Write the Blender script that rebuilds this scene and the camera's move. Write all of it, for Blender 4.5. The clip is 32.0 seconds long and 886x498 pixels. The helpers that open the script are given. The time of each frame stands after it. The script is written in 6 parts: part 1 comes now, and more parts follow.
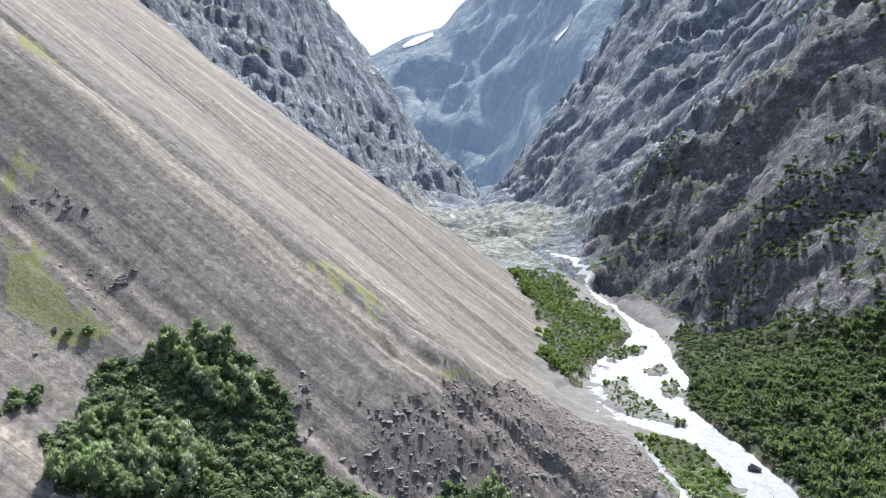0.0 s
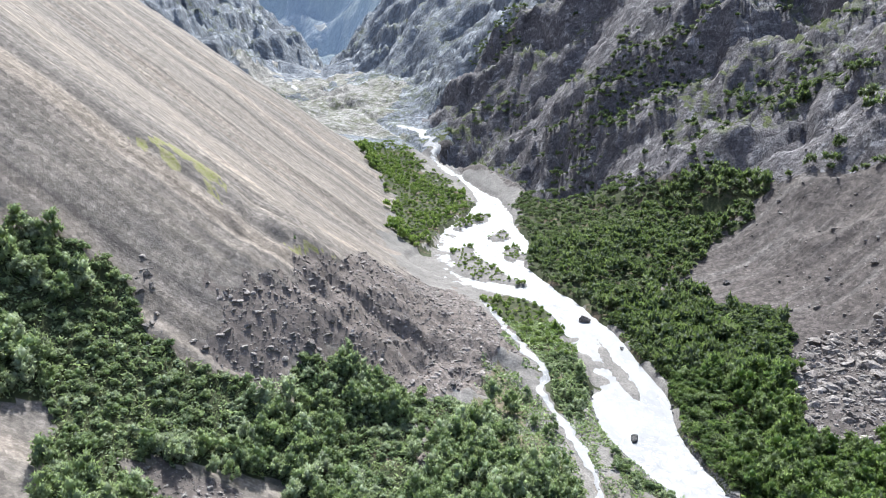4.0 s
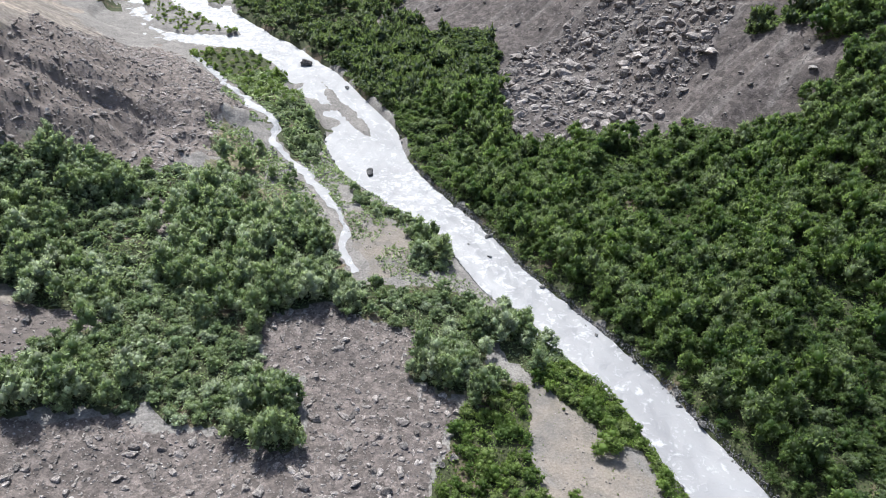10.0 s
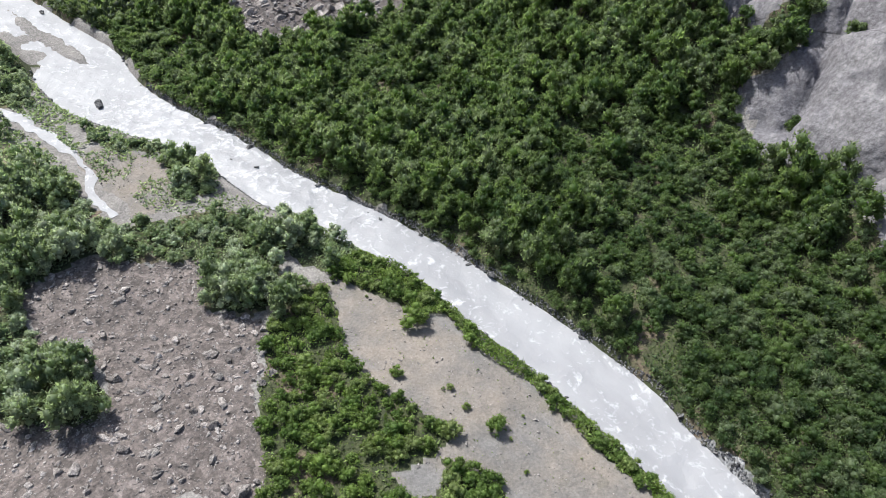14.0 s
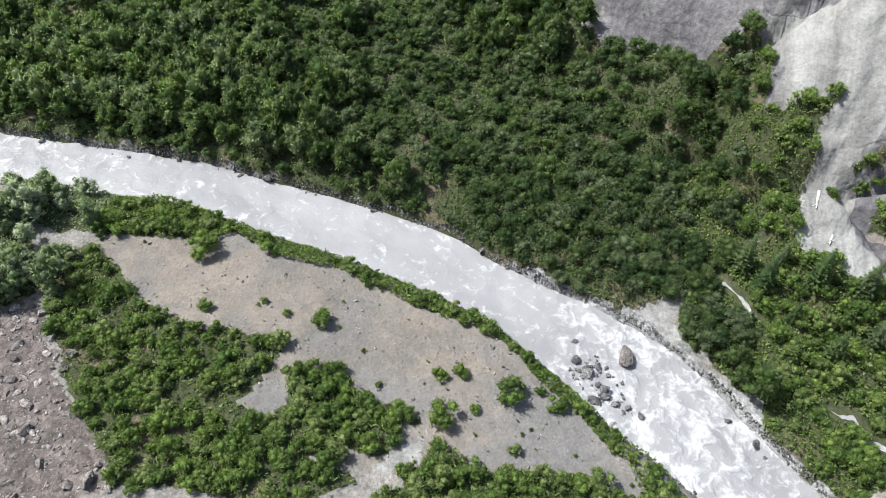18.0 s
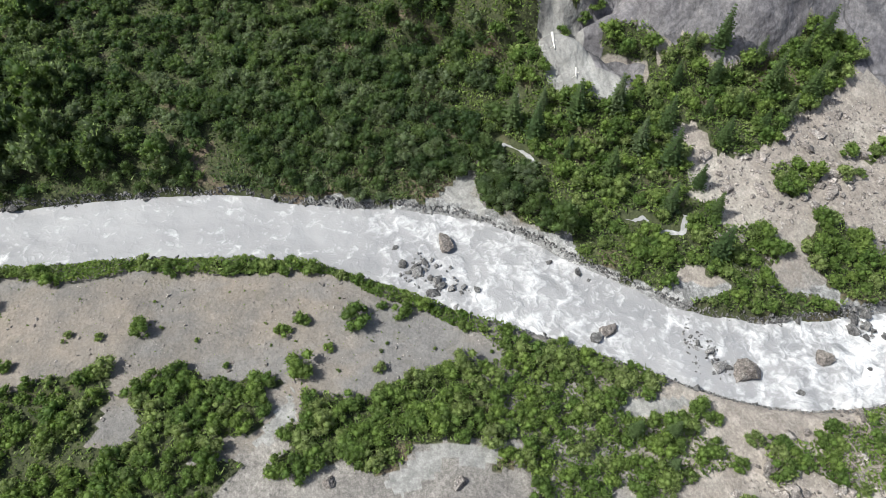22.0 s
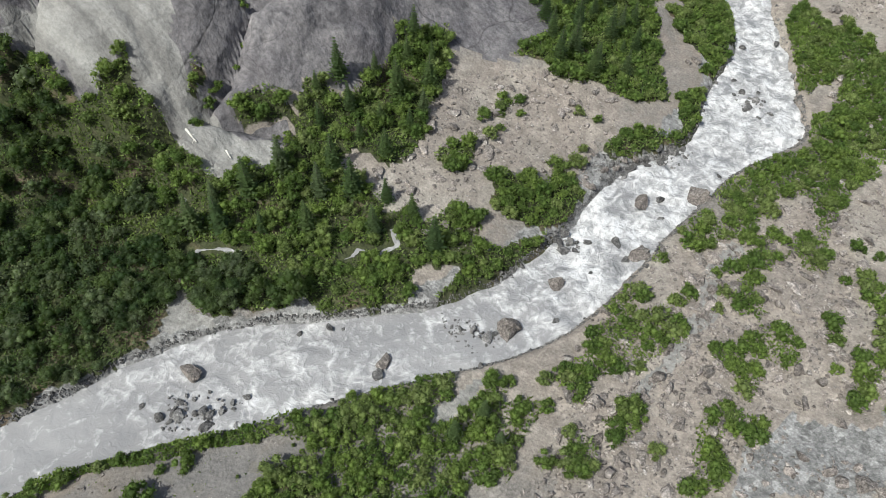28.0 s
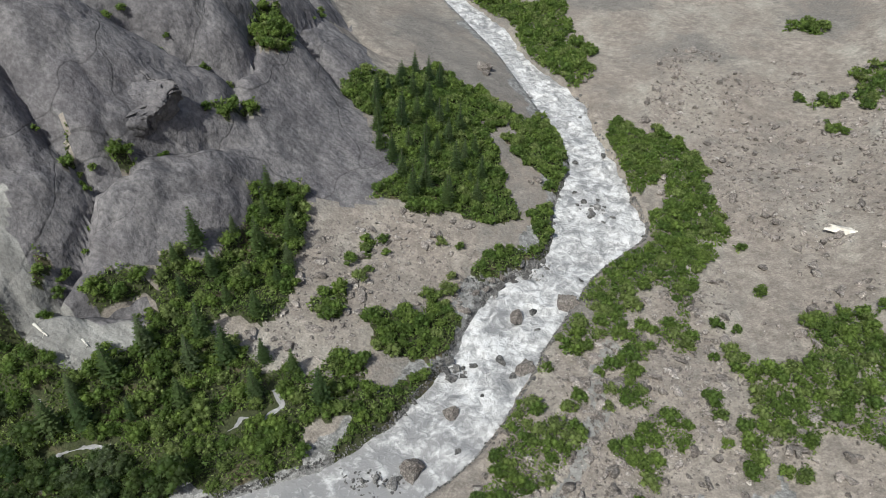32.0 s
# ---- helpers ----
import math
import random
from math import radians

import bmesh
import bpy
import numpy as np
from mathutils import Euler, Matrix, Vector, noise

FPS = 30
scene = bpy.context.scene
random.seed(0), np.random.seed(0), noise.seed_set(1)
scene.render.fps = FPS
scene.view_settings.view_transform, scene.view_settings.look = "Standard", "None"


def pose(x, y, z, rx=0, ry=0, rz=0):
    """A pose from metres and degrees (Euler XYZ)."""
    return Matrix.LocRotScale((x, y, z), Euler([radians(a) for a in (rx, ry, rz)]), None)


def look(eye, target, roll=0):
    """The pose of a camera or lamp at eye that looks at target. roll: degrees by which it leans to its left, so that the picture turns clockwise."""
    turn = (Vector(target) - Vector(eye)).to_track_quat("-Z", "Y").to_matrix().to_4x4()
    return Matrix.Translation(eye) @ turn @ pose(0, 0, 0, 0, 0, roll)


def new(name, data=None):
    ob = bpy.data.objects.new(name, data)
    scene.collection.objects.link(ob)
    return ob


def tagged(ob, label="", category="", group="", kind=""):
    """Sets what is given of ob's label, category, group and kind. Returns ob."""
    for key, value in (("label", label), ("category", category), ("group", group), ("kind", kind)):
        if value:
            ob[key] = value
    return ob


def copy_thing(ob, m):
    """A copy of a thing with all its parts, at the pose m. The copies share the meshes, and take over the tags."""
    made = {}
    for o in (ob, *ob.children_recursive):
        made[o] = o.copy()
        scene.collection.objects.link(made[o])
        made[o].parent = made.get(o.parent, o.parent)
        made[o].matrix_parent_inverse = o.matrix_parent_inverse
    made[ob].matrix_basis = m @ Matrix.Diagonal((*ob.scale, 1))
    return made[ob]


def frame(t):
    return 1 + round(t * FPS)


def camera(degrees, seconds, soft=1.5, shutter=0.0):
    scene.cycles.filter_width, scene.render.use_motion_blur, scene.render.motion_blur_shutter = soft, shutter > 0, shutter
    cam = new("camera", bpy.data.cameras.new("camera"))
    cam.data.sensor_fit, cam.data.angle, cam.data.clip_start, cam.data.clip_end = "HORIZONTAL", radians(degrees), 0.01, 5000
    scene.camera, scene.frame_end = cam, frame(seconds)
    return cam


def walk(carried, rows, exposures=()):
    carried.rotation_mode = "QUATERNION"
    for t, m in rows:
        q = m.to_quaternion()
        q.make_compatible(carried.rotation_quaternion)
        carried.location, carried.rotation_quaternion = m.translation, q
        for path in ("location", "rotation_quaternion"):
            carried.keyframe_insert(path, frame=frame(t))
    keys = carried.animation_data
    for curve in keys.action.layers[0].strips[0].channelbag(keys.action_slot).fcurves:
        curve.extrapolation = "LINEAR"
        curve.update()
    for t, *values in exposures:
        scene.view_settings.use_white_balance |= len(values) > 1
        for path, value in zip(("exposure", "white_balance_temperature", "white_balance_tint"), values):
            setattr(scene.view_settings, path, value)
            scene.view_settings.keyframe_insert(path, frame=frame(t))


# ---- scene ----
cam = camera(63.76, 32.0, soft=0.6)
EYE = (0.0, 0.0, 100.0)
# seconds, heading clockwise from +y, pitch, roll in degrees: the camera hovers and turns where it is
TURN = [
    (0.0, 0.00, -3.14, 0.22), (0.5, 1.12, -4.40, 0.27), (1.0, 2.52, -5.68, 0.25), (1.5, 4.06, -6.96, 0.26),
    (2.0, 5.64, -8.06, 0.22), (2.5, 7.20, -8.77, 0.24), (3.0, 8.84, -9.97, 0.04), (3.5, 10.53, -11.51, -0.01),
    (4.0, 12.26, -13.27, 0.05), (4.5, 14.02, -15.13, 0.30), (5.0, 15.78, -16.95, 0.34), (5.5, 17.55, -18.81, 0.31),
    (6.0, 19.27, -20.66, 0.31), (6.5, 21.03, -22.54, 0.28), (7.0, 22.72, -24.28, 0.25), (7.5, 24.54, -26.12, 0.30),
    (8.0, 26.39, -27.99, 0.31), (8.5, 28.25, -29.86, 0.35), (9.0, 30.32, -31.68, 0.37), (9.5, 32.75, -32.76, 0.40),
    (10.0, 35.28, -33.45, 0.39), (10.5, 37.89, -34.53, 0.38), (11.0, 40.51, -35.74, 0.41), (11.5, 43.10, -36.91, 0.38),
    (12.0, 45.81, -38.09, 0.40), (12.5, 48.67, -39.22, 0.36), (13.0, 51.58, -40.13, 0.32), (13.5, 54.54, -40.97, 0.28),
    (14.0, 57.48, -41.76, 0.19), (14.5, 60.46, -42.65, 0.14), (15.0, 63.50, -43.77, 0.02), (15.5, 66.57, -45.04, -0.00),
    (16.0, 69.66, -46.37, 0.01), (16.5, 72.73, -47.69, 0.06), (17.0, 75.77, -48.90, 0.04), (17.5, 78.86, -50.11, -0.13),
    (18.0, 82.10, -51.04, -0.18), (18.5, 85.34, -51.80, -0.31), (19.0, 88.56, -52.59, -0.49), (19.5, 91.79, -53.36, -0.54),
    (20.0, 95.03, -54.14, -0.57), (20.5, 98.29, -54.92, -0.56), (21.0, 101.70, -55.73, -0.54), (21.5, 105.08, -56.57, -0.54),
    (22.0, 108.45, -57.30, -0.48), (22.5, 111.76, -57.56, -0.43), (23.0, 115.09, -57.66, -0.40), (23.5, 118.29, -57.74, -0.35),
    (24.0, 121.55, -57.80, -0.33), (24.5, 124.73, -57.73, -0.19), (25.0, 127.85, -57.68, -0.03), (25.5, 130.90, -57.53, 0.00),
    (26.0, 133.90, -57.13, 0.07), (26.5, 136.87, -56.35, 0.33), (27.0, 139.81, -55.04, 0.30), (27.5, 142.72, -53.68, 0.39),
    (28.0, 145.56, -52.36, 0.48), (28.5, 148.21, -50.99, 0.61), (29.0, 150.47, -49.60, 0.71), (29.5, 152.72, -48.22, 0.76),
    (30.0, 154.65, -46.78, 0.78), (30.5, 156.07, -45.37, 0.82), (31.0, 157.43, -43.94, 0.84), (31.5, 158.70, -42.52, 0.87),
    (32.0, 159.69, -41.09, 0.89),
]


def view(heading, pitch, roll):
    h, p = radians(heading), radians(pitch)
    way = Vector((math.sin(h) * math.cos(p), math.cos(h) * math.cos(p), math.sin(p)))
    return look(EYE, Vector(EYE) + way, roll)


walk(cam, [(t, view(h, p, r)) for t, h, p, r in TURN], exposures=[(0, 0.78, 5950, 5), (2, 0.88, 6000, 5), (5, 0.98, 6050, 5), (6, 0.88, 6100, 5), (7, 0.68, 6100, 5), (10, 0.7, 6100, 6), (14, 0.68, 6200, 6), (19, 0.64, 6300, 4), (23, 0.38, 6450, 3), (28, 0.06, 6480, 2), (32, -0.14, 6480, 2)])

# ---- world and sun ----
SUN_AZ, SUN_EL = 15.0, 54.0
world = bpy.data.worlds.new("sky")
scene.world = world
world.use_nodes = True
wn = world.node_tree.nodes
sky = wn.new("ShaderNodeTexSky")
sky.sky_type = "NISHITA"
sky.sun_disc = False
sky.sun_elevation, sky.sun_rotation = radians(SUN_EL), radians(SUN_AZ)
sky.altitude, sky.air_density, sky.dust_density = 600, 1.0, 5.0
world.node_tree.links.new(sky.outputs[0], wn["Background"].inputs[0])
wn["Background"].inputs[1].default_value = 0.14
sun = new("sun", bpy.data.lights.new("sun", "SUN"))
sun.data.energy, sun.data.angle, sun.data.color = 4.45, radians(0.5), (1.0, 0.97, 0.93)
sun.matrix_world = look((math.sin(radians(SUN_AZ)) * 300, math.cos(radians(SUN_AZ)) * 300, 300 * math.tan(radians(SUN_EL))), (0, 0, 0))

# ---- shapes of the plan, in metres ----
# banks of the river: y, x
EAST_BANK = [(-262, 100.3), (-215, 60.1), (-178, 34.9), (-165, 26), (-155, 22.8), (-145, 22.7), (-135, 22.5), (-125, 19.4), (-115, 19.9), (-106, 25.5), (-98, 28), (-90, 28.3), (-82, 28.7), (-74, 29.8), (-66, 31.5), (-59, 34.4), (-52, 39), (-45, 46.1), (-38, 54.7), (-31, 62.2), (-24, 67.5), (-17, 70.7), (-10, 73.1), (0, 77.4), (10, 83), (20, 85.9), (30, 88.3), (45, 90.8), (60, 93.9), (80, 94.9), (100, 95.5), (125, 98.9), (150, 99.7), (165, 103.1), (180, 110), (200, 111.6), (225, 114), (245, 113.5), (262, 112.9), (275, 109.3), (288, 109.3), (300, 106.7), (312, 106.7), (345, 121.7), (370, 122.2), (400, 128.8), (430, 130.5), (460, 125)]
EAST_BANK += [(490, 120)]
WEST_BANK = [(-262, 90.2), (-240, 65.5), (-215, 50.2), (-195, 27.6), (-178, 20.6), (-165, 13), (-155, 8.9), (-145, 4), (-135, -1.1), (-125, 3.6), (-115, 8.6), (-106, 9.8), (-98, 11.1), (-90, 12.9), (-82, 13.1), (-74, 14.3), (-66, 15.8), (-59, 18.2), (-52, 22.4), (-45, 28.1), (-38, 34), (-31, 39.9), (-24, 44.8), (-17, 50.2), (-10, 56.4), (0, 64.6), (10, 68.7), (20, 71.8), (30, 75), (45, 78.1), (60, 82.9), (80, 82.3), (100, 81.9), (125, 86.6), (150, 83), (165, 81.1), (180, 83.9), (200, 91.8), (225, 93.8), (245, 97.4), (262, 94.2), (275, 80.2), (288, 66.2), (300, 59.4), (312, 51.7), (325, 51.5), (345, 70.3), (370, 78.8)]
WEST_BANK += [(400, 100.9), (430, 115.5), (460, 118), (490, 116.5)]
VEG = []
VEG.append([(-71, 126), (-76, 138), (-75, 148), (-76, 157), (-70, 163), (-62, 171), (-50, 176), (-40, 175), (-34, 168), (-25, 168), (-19, 165)])
VEG.append([(1, 175), (14, 185), (33, 185), (44, 176), (54, 169), (47, 153), (62, 142), (62, 133), (58, 118), (63, 112), (75, 102), (78, 90), (70, 83), (60, 76), (52, 83), (53, 88), (60, 93), (53, 103), (51, 110), (38, 115), (32, 110), (31, 102), (30, 93), (31, 85), (25, 83), (20, 88), (18, 93), (12, 98), (9, 106), (4, 103), (-1, 108), (-12, 109)])
VEG.append([(-42, 174), (-36, 167), (-29, 166), (-16, 167), (-7, 162), (15, 183), (35, 179), (27, 144), (8, 135), (-3, 146), (-17, 142), (-31, 136), (-40, 139)])
VEG.append([(-37, 122), (-25, 122), (-12, 123), (7, 129), (27, 144), (30, 114), (32, 107), (-35, 108)])
VEG.append([(76, 266), (95, 266), (96, 237), (89, 204), (88, 191), (78, 175), (68, 175), (74, 191), (76, 204), (76, 228)])
VEG.append([(79, 151), (85, 142), (87, 129), (80, 109), (67, 113), (76, 122), (74, 141)])
VEG.append([(74, 86), (84, 80), (83, 64), (81, 49), (75, 34), (70, 21), (68, 10), (66, 1), (64, 3), (66, 11), (70, 23), (71, 34), (74, 45), (73, 57), (73, 65), (72, 75)])
VEG.append([(64, 80), (72, 69), (65, 59), (58, 50), (55, 46), (57, 37), (53, 32), (52, 22), (49, 22), (31, 50), (44, 63), (54, 70)])
VEG.append([(59, 94), (68, 91), (73, 85), (57, 81), (52, 83)])
VEG.append([(26, 106), (31, 98), (31, 84), (27, 79), (23, 82), (17, 92)])
VEG.append([(65, 74), (67, 66), (59, 54), (56, 48), (56, 40), (51, 32), (51, 22), (47, 19), (44, 26), (47, 31), (42, 38), (41, 26), (37, 24), (34, 18), (31, 21), (30, 52), (42, 60), (53, 67), (55, 70)])
VEG.append([(57, 42), (54, 31), (49, 20), (44, 10), (42, 14), (38, 20), (37, 26), (42, 38), (50, 42)])
VEG.append([(115, 201), (129, 156), (131, 137), (145, 124), (156, 115), (171, 97), (170, 14), (167, 13), (157, 17), (151, 22), (144, 14), (137, 14), (137, -4), (131, -8), (123, -15), (79, -26), (73, -13), (82, 1), (86, 12), (88, 23), (92, 43), (95, 73), (96, 106), (100, 143), (101, 161), (108, 170)])
VEG.append([(136, 100), (126, -10), (120, -16), (111, -30), (115, -33), (112, -39), (105, -39), (101, -42), (101, -47), (98, -50), (92, -48), (85, -47), (86, -41), (81, -37), (76, -34), (72, -28), (70, -23), (74, -9), (82, 4), (86, 17), (89, 37), (94, 60), (95, 87)])
VEG.append([(61, 332), (83, 373), (113, 418), (110, 459), (96, 505), (82, 560), (56, 560), (52, 500), (62, 430), (50, 354)])
VEG.append([(131, 411), (159, 440), (182, 418), (191, 349), (210, 324), (220, 295), (205, 280), (186, 281), (161, 262), (143, 255), (167, 215), (148, 176), (134, 156), (129, 142), (161, 116), (118, 77), (94, 91), (97, 107), (100, 141), (101, 157), (109, 172), (114, 204), (113, 251), (107, 303)])
VEG.append([(253, 241), (265, 243), (278, 237), (272, 228), (253, 228)])
VEG.append([(40, 13), (43, 7), (39, 0), (39, -8), (39, -16), (37, -23), (33, -23), (31, 15), (35, 12)])
VEG.append([(-89, 141), (-84, 145), (-83, 141), (-86, 137)])
VEG.append([(-79, 135), (-76, 139), (-74, 136), (-77, 132)])
VEG.append([(48, 700), (88, 764), (132, 773), (123, 658), (77, 619), (59, 640)])
VEG.append([(154, 734), (193, 689), (196, 595), (181, 561), (160, 584), (159, 636)])
VEG.append([(204, 462), (225, 448), (254, 411), (252, 406), (230, 417), (209, 427)])
VEG.append([(131, 120), (139, 12), (135, -3), (126, -12), (122, -14), (118, -21), (114, -33), (113, -37), (107, -39), (106, -37), (100, -43), (100, -49), (96, -49), (91, -48), (85, -48), (82, -42), (76, -36), (71, -26), (77, -1), (93, 44), (96, 104)])
VEG.append([(150, 100), (163, 91), (181, 82), (193, 74), (190, 42), (133, 11), (112, 42), (128, 101)])
VEG.append([(152, 119), (190, 121), (199, 122), (212, 116), (215, 94), (159, 54), (132, 88)])
VEG.append([(-40, 142), (-29, 138), (-27, 127), (-32, 119), (-37, 118)])
VEG.append([(68, -31), (77, -34), (82, -39), (83, -46), (79, -49), (73, -56), (74, -59), (74, -67), (75, -72), (73, -78), (72, -84), (68, -90), (70, -97), (69, -102), (66, -95), (63, -86), (59, -75), (61, -70), (66, -69), (67, -64), (63, -63), (57, -64), (55, -60), (49, -66), (47, -71), (43, -67), (43, -63), (42, -59), (46, -59), (45, -54), (42, -51), (41, -49), (47, -46), (52, -41), (55, -42), (61, -35), (66, -31)])
VEG.append([(37, -53), (39, -58), (39, -62), (36, -69), (32, -78), (30, -78), (31, -71), (33, -63), (34, -57)])
VEG.append([(42, -76), (42, -86), (37, -85), (34, -94), (30, -92), (29, -88), (32, -79), (35, -79), (38, -83), (40, -75)])
VEG.append([(56, -76), (56, -83), (53, -87), (51, -82), (50, -76)])
VEG.append([(85, -59), (84, -63), (82, -64), (79, -62), (83, -59)])
VEG.append([(31, -103), (32, -106), (27, -111), (25, -109), (28, -104)])
VEG.append([(46, -20), (46, -25), (41, -27), (38, -35), (32, -42), (29, -42), (27, -38), (26, -33), (25, -37), (24, -42), (24, -46), (21, -49), (20, -41), (19, -45), (14, -49), (14, -42), (14, -38), (13, -34), (16, -31), (17, -27), (14, -23), (16, -20), (22, -20), (24, -16), (28, -17), (28, -13), (28, -9), (29, -5), (28, -1), (27, 1), (34, 13), (37, 11), (41, 6), (41, 0), (40, -7), (40, -12), (39, -17), (37, -23), (42, -21)])
VEG.append([(56, 36), (52, 31), (51, 27), (52, 24), (49, 20), (47, 21), (45, 16), (45, 13), (43, 14), (39, 12), (38, 14), (38, 17), (42, 25), (46, 33), (49, 31), (53, 37)])
VEG.append([(15, -67), (15, -74), (11, -76), (9, -73), (14, -66)])
VEG.append([(15, -61), (12, -68), (8, -72), (4, -73), (1, -70), (3, -67), (6, -67), (4, -64), (6, -60), (9, -57), (12, -58)])
VEG.append([(9, -42), (8, -46), (5, -46), (4, -42), (6, -40)])
VEG.append([(11, -50), (11, -53), (9, -53), (9, -50)])
VEG.append([(6, -50), (3, -54), (1, -54), (3, -50)])
VEG.append([(13, -24), (13, -28), (10, -30), (8, -29), (12, -24)])
VEG.append([(13, -87), (12, -88), (10, -85), (11, -83)])
VEG.append([(74, 33), (72, 25), (70, 17), (70, 9), (66, 1), (61, -7), (57, -11), (52, -13), (54, -10), (58, -6), (63, 1), (65, 8), (69, 17), (70, 25), (73, 33)])
VEG.append([(12, -67), (8, -72), (3, -72), (2, -69), (4, -67), (4, -63), (7, -58), (11, -55), (14, -51), (14, -54), (13, -60), (14, -64)])
VEG.append([(15, -67), (15, -74), (12, -78), (9, -75), (12, -70)])
VEG.append([(10, -104), (9, -110), (4, -120), (-2, -129), (2, -143), (-3, -148), (-7, -140), (-11, -156), (-16, -133), (-12, -120), (-10, -112), (-3, -113), (0, -107), (5, -100)])
VEG.append([(11, -95), (9, -100), (5, -98), (4, -92), (8, -90)])
VEG.append([(2, -99), (-2, -103), (-4, -101), (0, -96)])
VEG.append([(-8, -98), (-5, -99), (-8, -105), (-8, -112), (-10, -114), (-12, -104), (-11, -97)])
VEG.append([(-1, -89), (0, -96), (-5, -97), (-6, -92)])
VEG.append([(-4, -80), (-3, -86), (-5, -89), (-8, -83)])
VEG.append([(-6, -76), (-7, -81), (-13, -80), (-14, -76), (-12, -74), (-9, -74)])
VEG.append([(-3, -72), (-4, -73), (-6, -70), (-11, -71), (-12, -68), (-11, -65), (-9, -68), (-5, -67)])
VEG.append([(-8, -53), (-7, -59), (-8, -62), (-12, -63), (-11, -57), (-14, -54), (-13, -50), (-10, -48)])
VEG.append([(9, -44), (6, -47), (4, -44), (4, -40), (8, -41)])
VEG.append([(5, -49), (2, -55), (0, -52), (2, -49)])
VEG.append([(-22, -76), (-24, -80), (-26, -77), (-25, -72)])
VEG.append([(-19, -98), (-22, -104), (-24, -94), (-22, -94)])
VEG.append([(-12, -60), (-14, -63), (-15, -59)])
VEG.append([(12, -88), (10, -87), (10, -84), (12, -83)])
VEG.append([(7, -77), (4, -81), (3, -76), (5, -75)])
VEG.append([(15, -171), (16, -181), (11, -181), (5, -169), (0, -162), (-2, -152), (5, -148), (11, -160)])
VEG.append([(6, -176), (4, -181), (-8, -170), (-10, -162), (-4, -156), (2, -165)])
VEG.append([(72, -74), (74, -81), (74, -90), (76, -95), (70, -106), (66, -98), (63, -89), (64, -85), (58, -73), (60, -70), (63, -71), (69, -70)])
VEG.append([(72, -57), (75, -59), (80, -70), (78, -74), (74, -73), (70, -68), (67, -63), (62, -62), (55, -63), (55, -55), (51, -59), (48, -66), (46, -70), (42, -72), (41, -67), (36, -69), (33, -76), (30, -79), (29, -76), (32, -66), (34, -59), (36, -54), (38, -54), (40, -62), (44, -60), (44, -56), (43, -49), (48, -43), (52, -41), (56, -41), (61, -35), (65, -32), (70, -30), (74, -32), (81, -38), (85, -44), (84, -50), (80, -49), (76, -50), (74, -55)])
VEG.append([(42, -74), (44, -80), (42, -85), (37, -87), (33, -92), (29, -92), (28, -88), (30, -81), (33, -79), (38, -76)])
VEG.append([(57, -79), (54, -86), (51, -84), (50, -79), (54, -76)])
VEG.append([(32, -103), (31, -109), (25, -114), (24, -122), (27, -134), (24, -135), (20, -126), (21, -112), (28, -103)])
VEG.append([(64, -129), (58, -131), (50, -121), (47, -113), (41, -117), (36, -116), (29, -121), (29, -127), (38, -135), (39, -146), (49, -151)])
VEG.append([(41, -162), (32, -181), (23, -158), (22, -144), (26, -141), (28, -150), (35, -151)])
VEG.append([(90, -52), (93, -58), (91, -60), (90, -55)])
VEG.append([(84, -58), (85, -61), (83, -64), (79, -64), (79, -62), (83, -59)])
VEG.append([(54, -97), (53, -100), (50, -95), (52, -94)])
VEG.append([(-20, -97), (-26, -98), (-30, -98), (-33, -106), (-37, -114), (-45, -115), (-41, -80), (-36, -82), (-32, -79), (-31, -73), (-28, -73), (-32, -78), (-25, -78), (-24, -84), (-23, -89)])
VEG.append([(1, -144), (-3, -148), (-5, -154), (2, -160), (6, -154), (13, -170), (18, -185), (9, -178), (4, -176), (-6, -171), (-10, -160), (-14, -154), (-14, -142), (-18, -141), (-17, -132), (-12, -128), (-13, -122), (-9, -117), (-9, -110), (-3, -115), (2, -110), (6, -103), (11, -110), (7, -114), (2, -124), (-2, -132)])
VEG.append([(87, -261), (52, -273), (43, -236), (34, -229), (27, -203), (33, -202), (43, -211), (51, -214), (60, -232)])
VEG.append([(45, -168), (35, -172), (28, -174), (26, -163), (32, -163), (24, -154), (28, -147), (37, -152)])
VEG.append([(82, -141), (81, -152), (76, -165), (72, -180), (56, -175), (46, -171), (43, -156), (35, -142), (35, -130), (28, -125), (29, -121), (37, -125), (42, -119), (48, -112), (54, -114), (61, -110), (54, -121), (56, -127), (62, -130), (68, -140), (73, -138), (78, -136)])
VEG.append([(96, -133), (101, -144), (99, -149), (94, -148), (89, -135), (90, -130)])
VEG.append([(-30, -274), (-43, -272), (-37, -262), (-28, -263)])
VEG.append([(-48, -233), (-56, -234), (-53, -204), (-48, -212)])
VEG.append([(-33, -208), (-45, -213), (-43, -206), (-35, -204)])
VEG.append([(-39, -199), (-44, -194), (-40, -191)])
VEG.append([(-19, -135), (-22, -135), (-21, -132), (-20, -132)])
VEG.append([(-23, -121), (-26, -123), (-25, -117)])
VEG.append([(-8, -104), (-10, -110), (-11, -103), (-6, -97), (-6, -100)])
VEG.append([(0, -88), (-1, -94), (-5, -92), (-4, -89)])
VEG.append([(-3, -81), (-3, -87), (-6, -87), (-7, -81)])
VEG.append([(-5, -76), (-10, -79), (-14, -78), (-12, -74), (-7, -74)])
VEG.append([(-3, -71), (-5, -72), (-10, -70), (-12, -66), (-10, -65), (-8, -68), (-4, -68)])
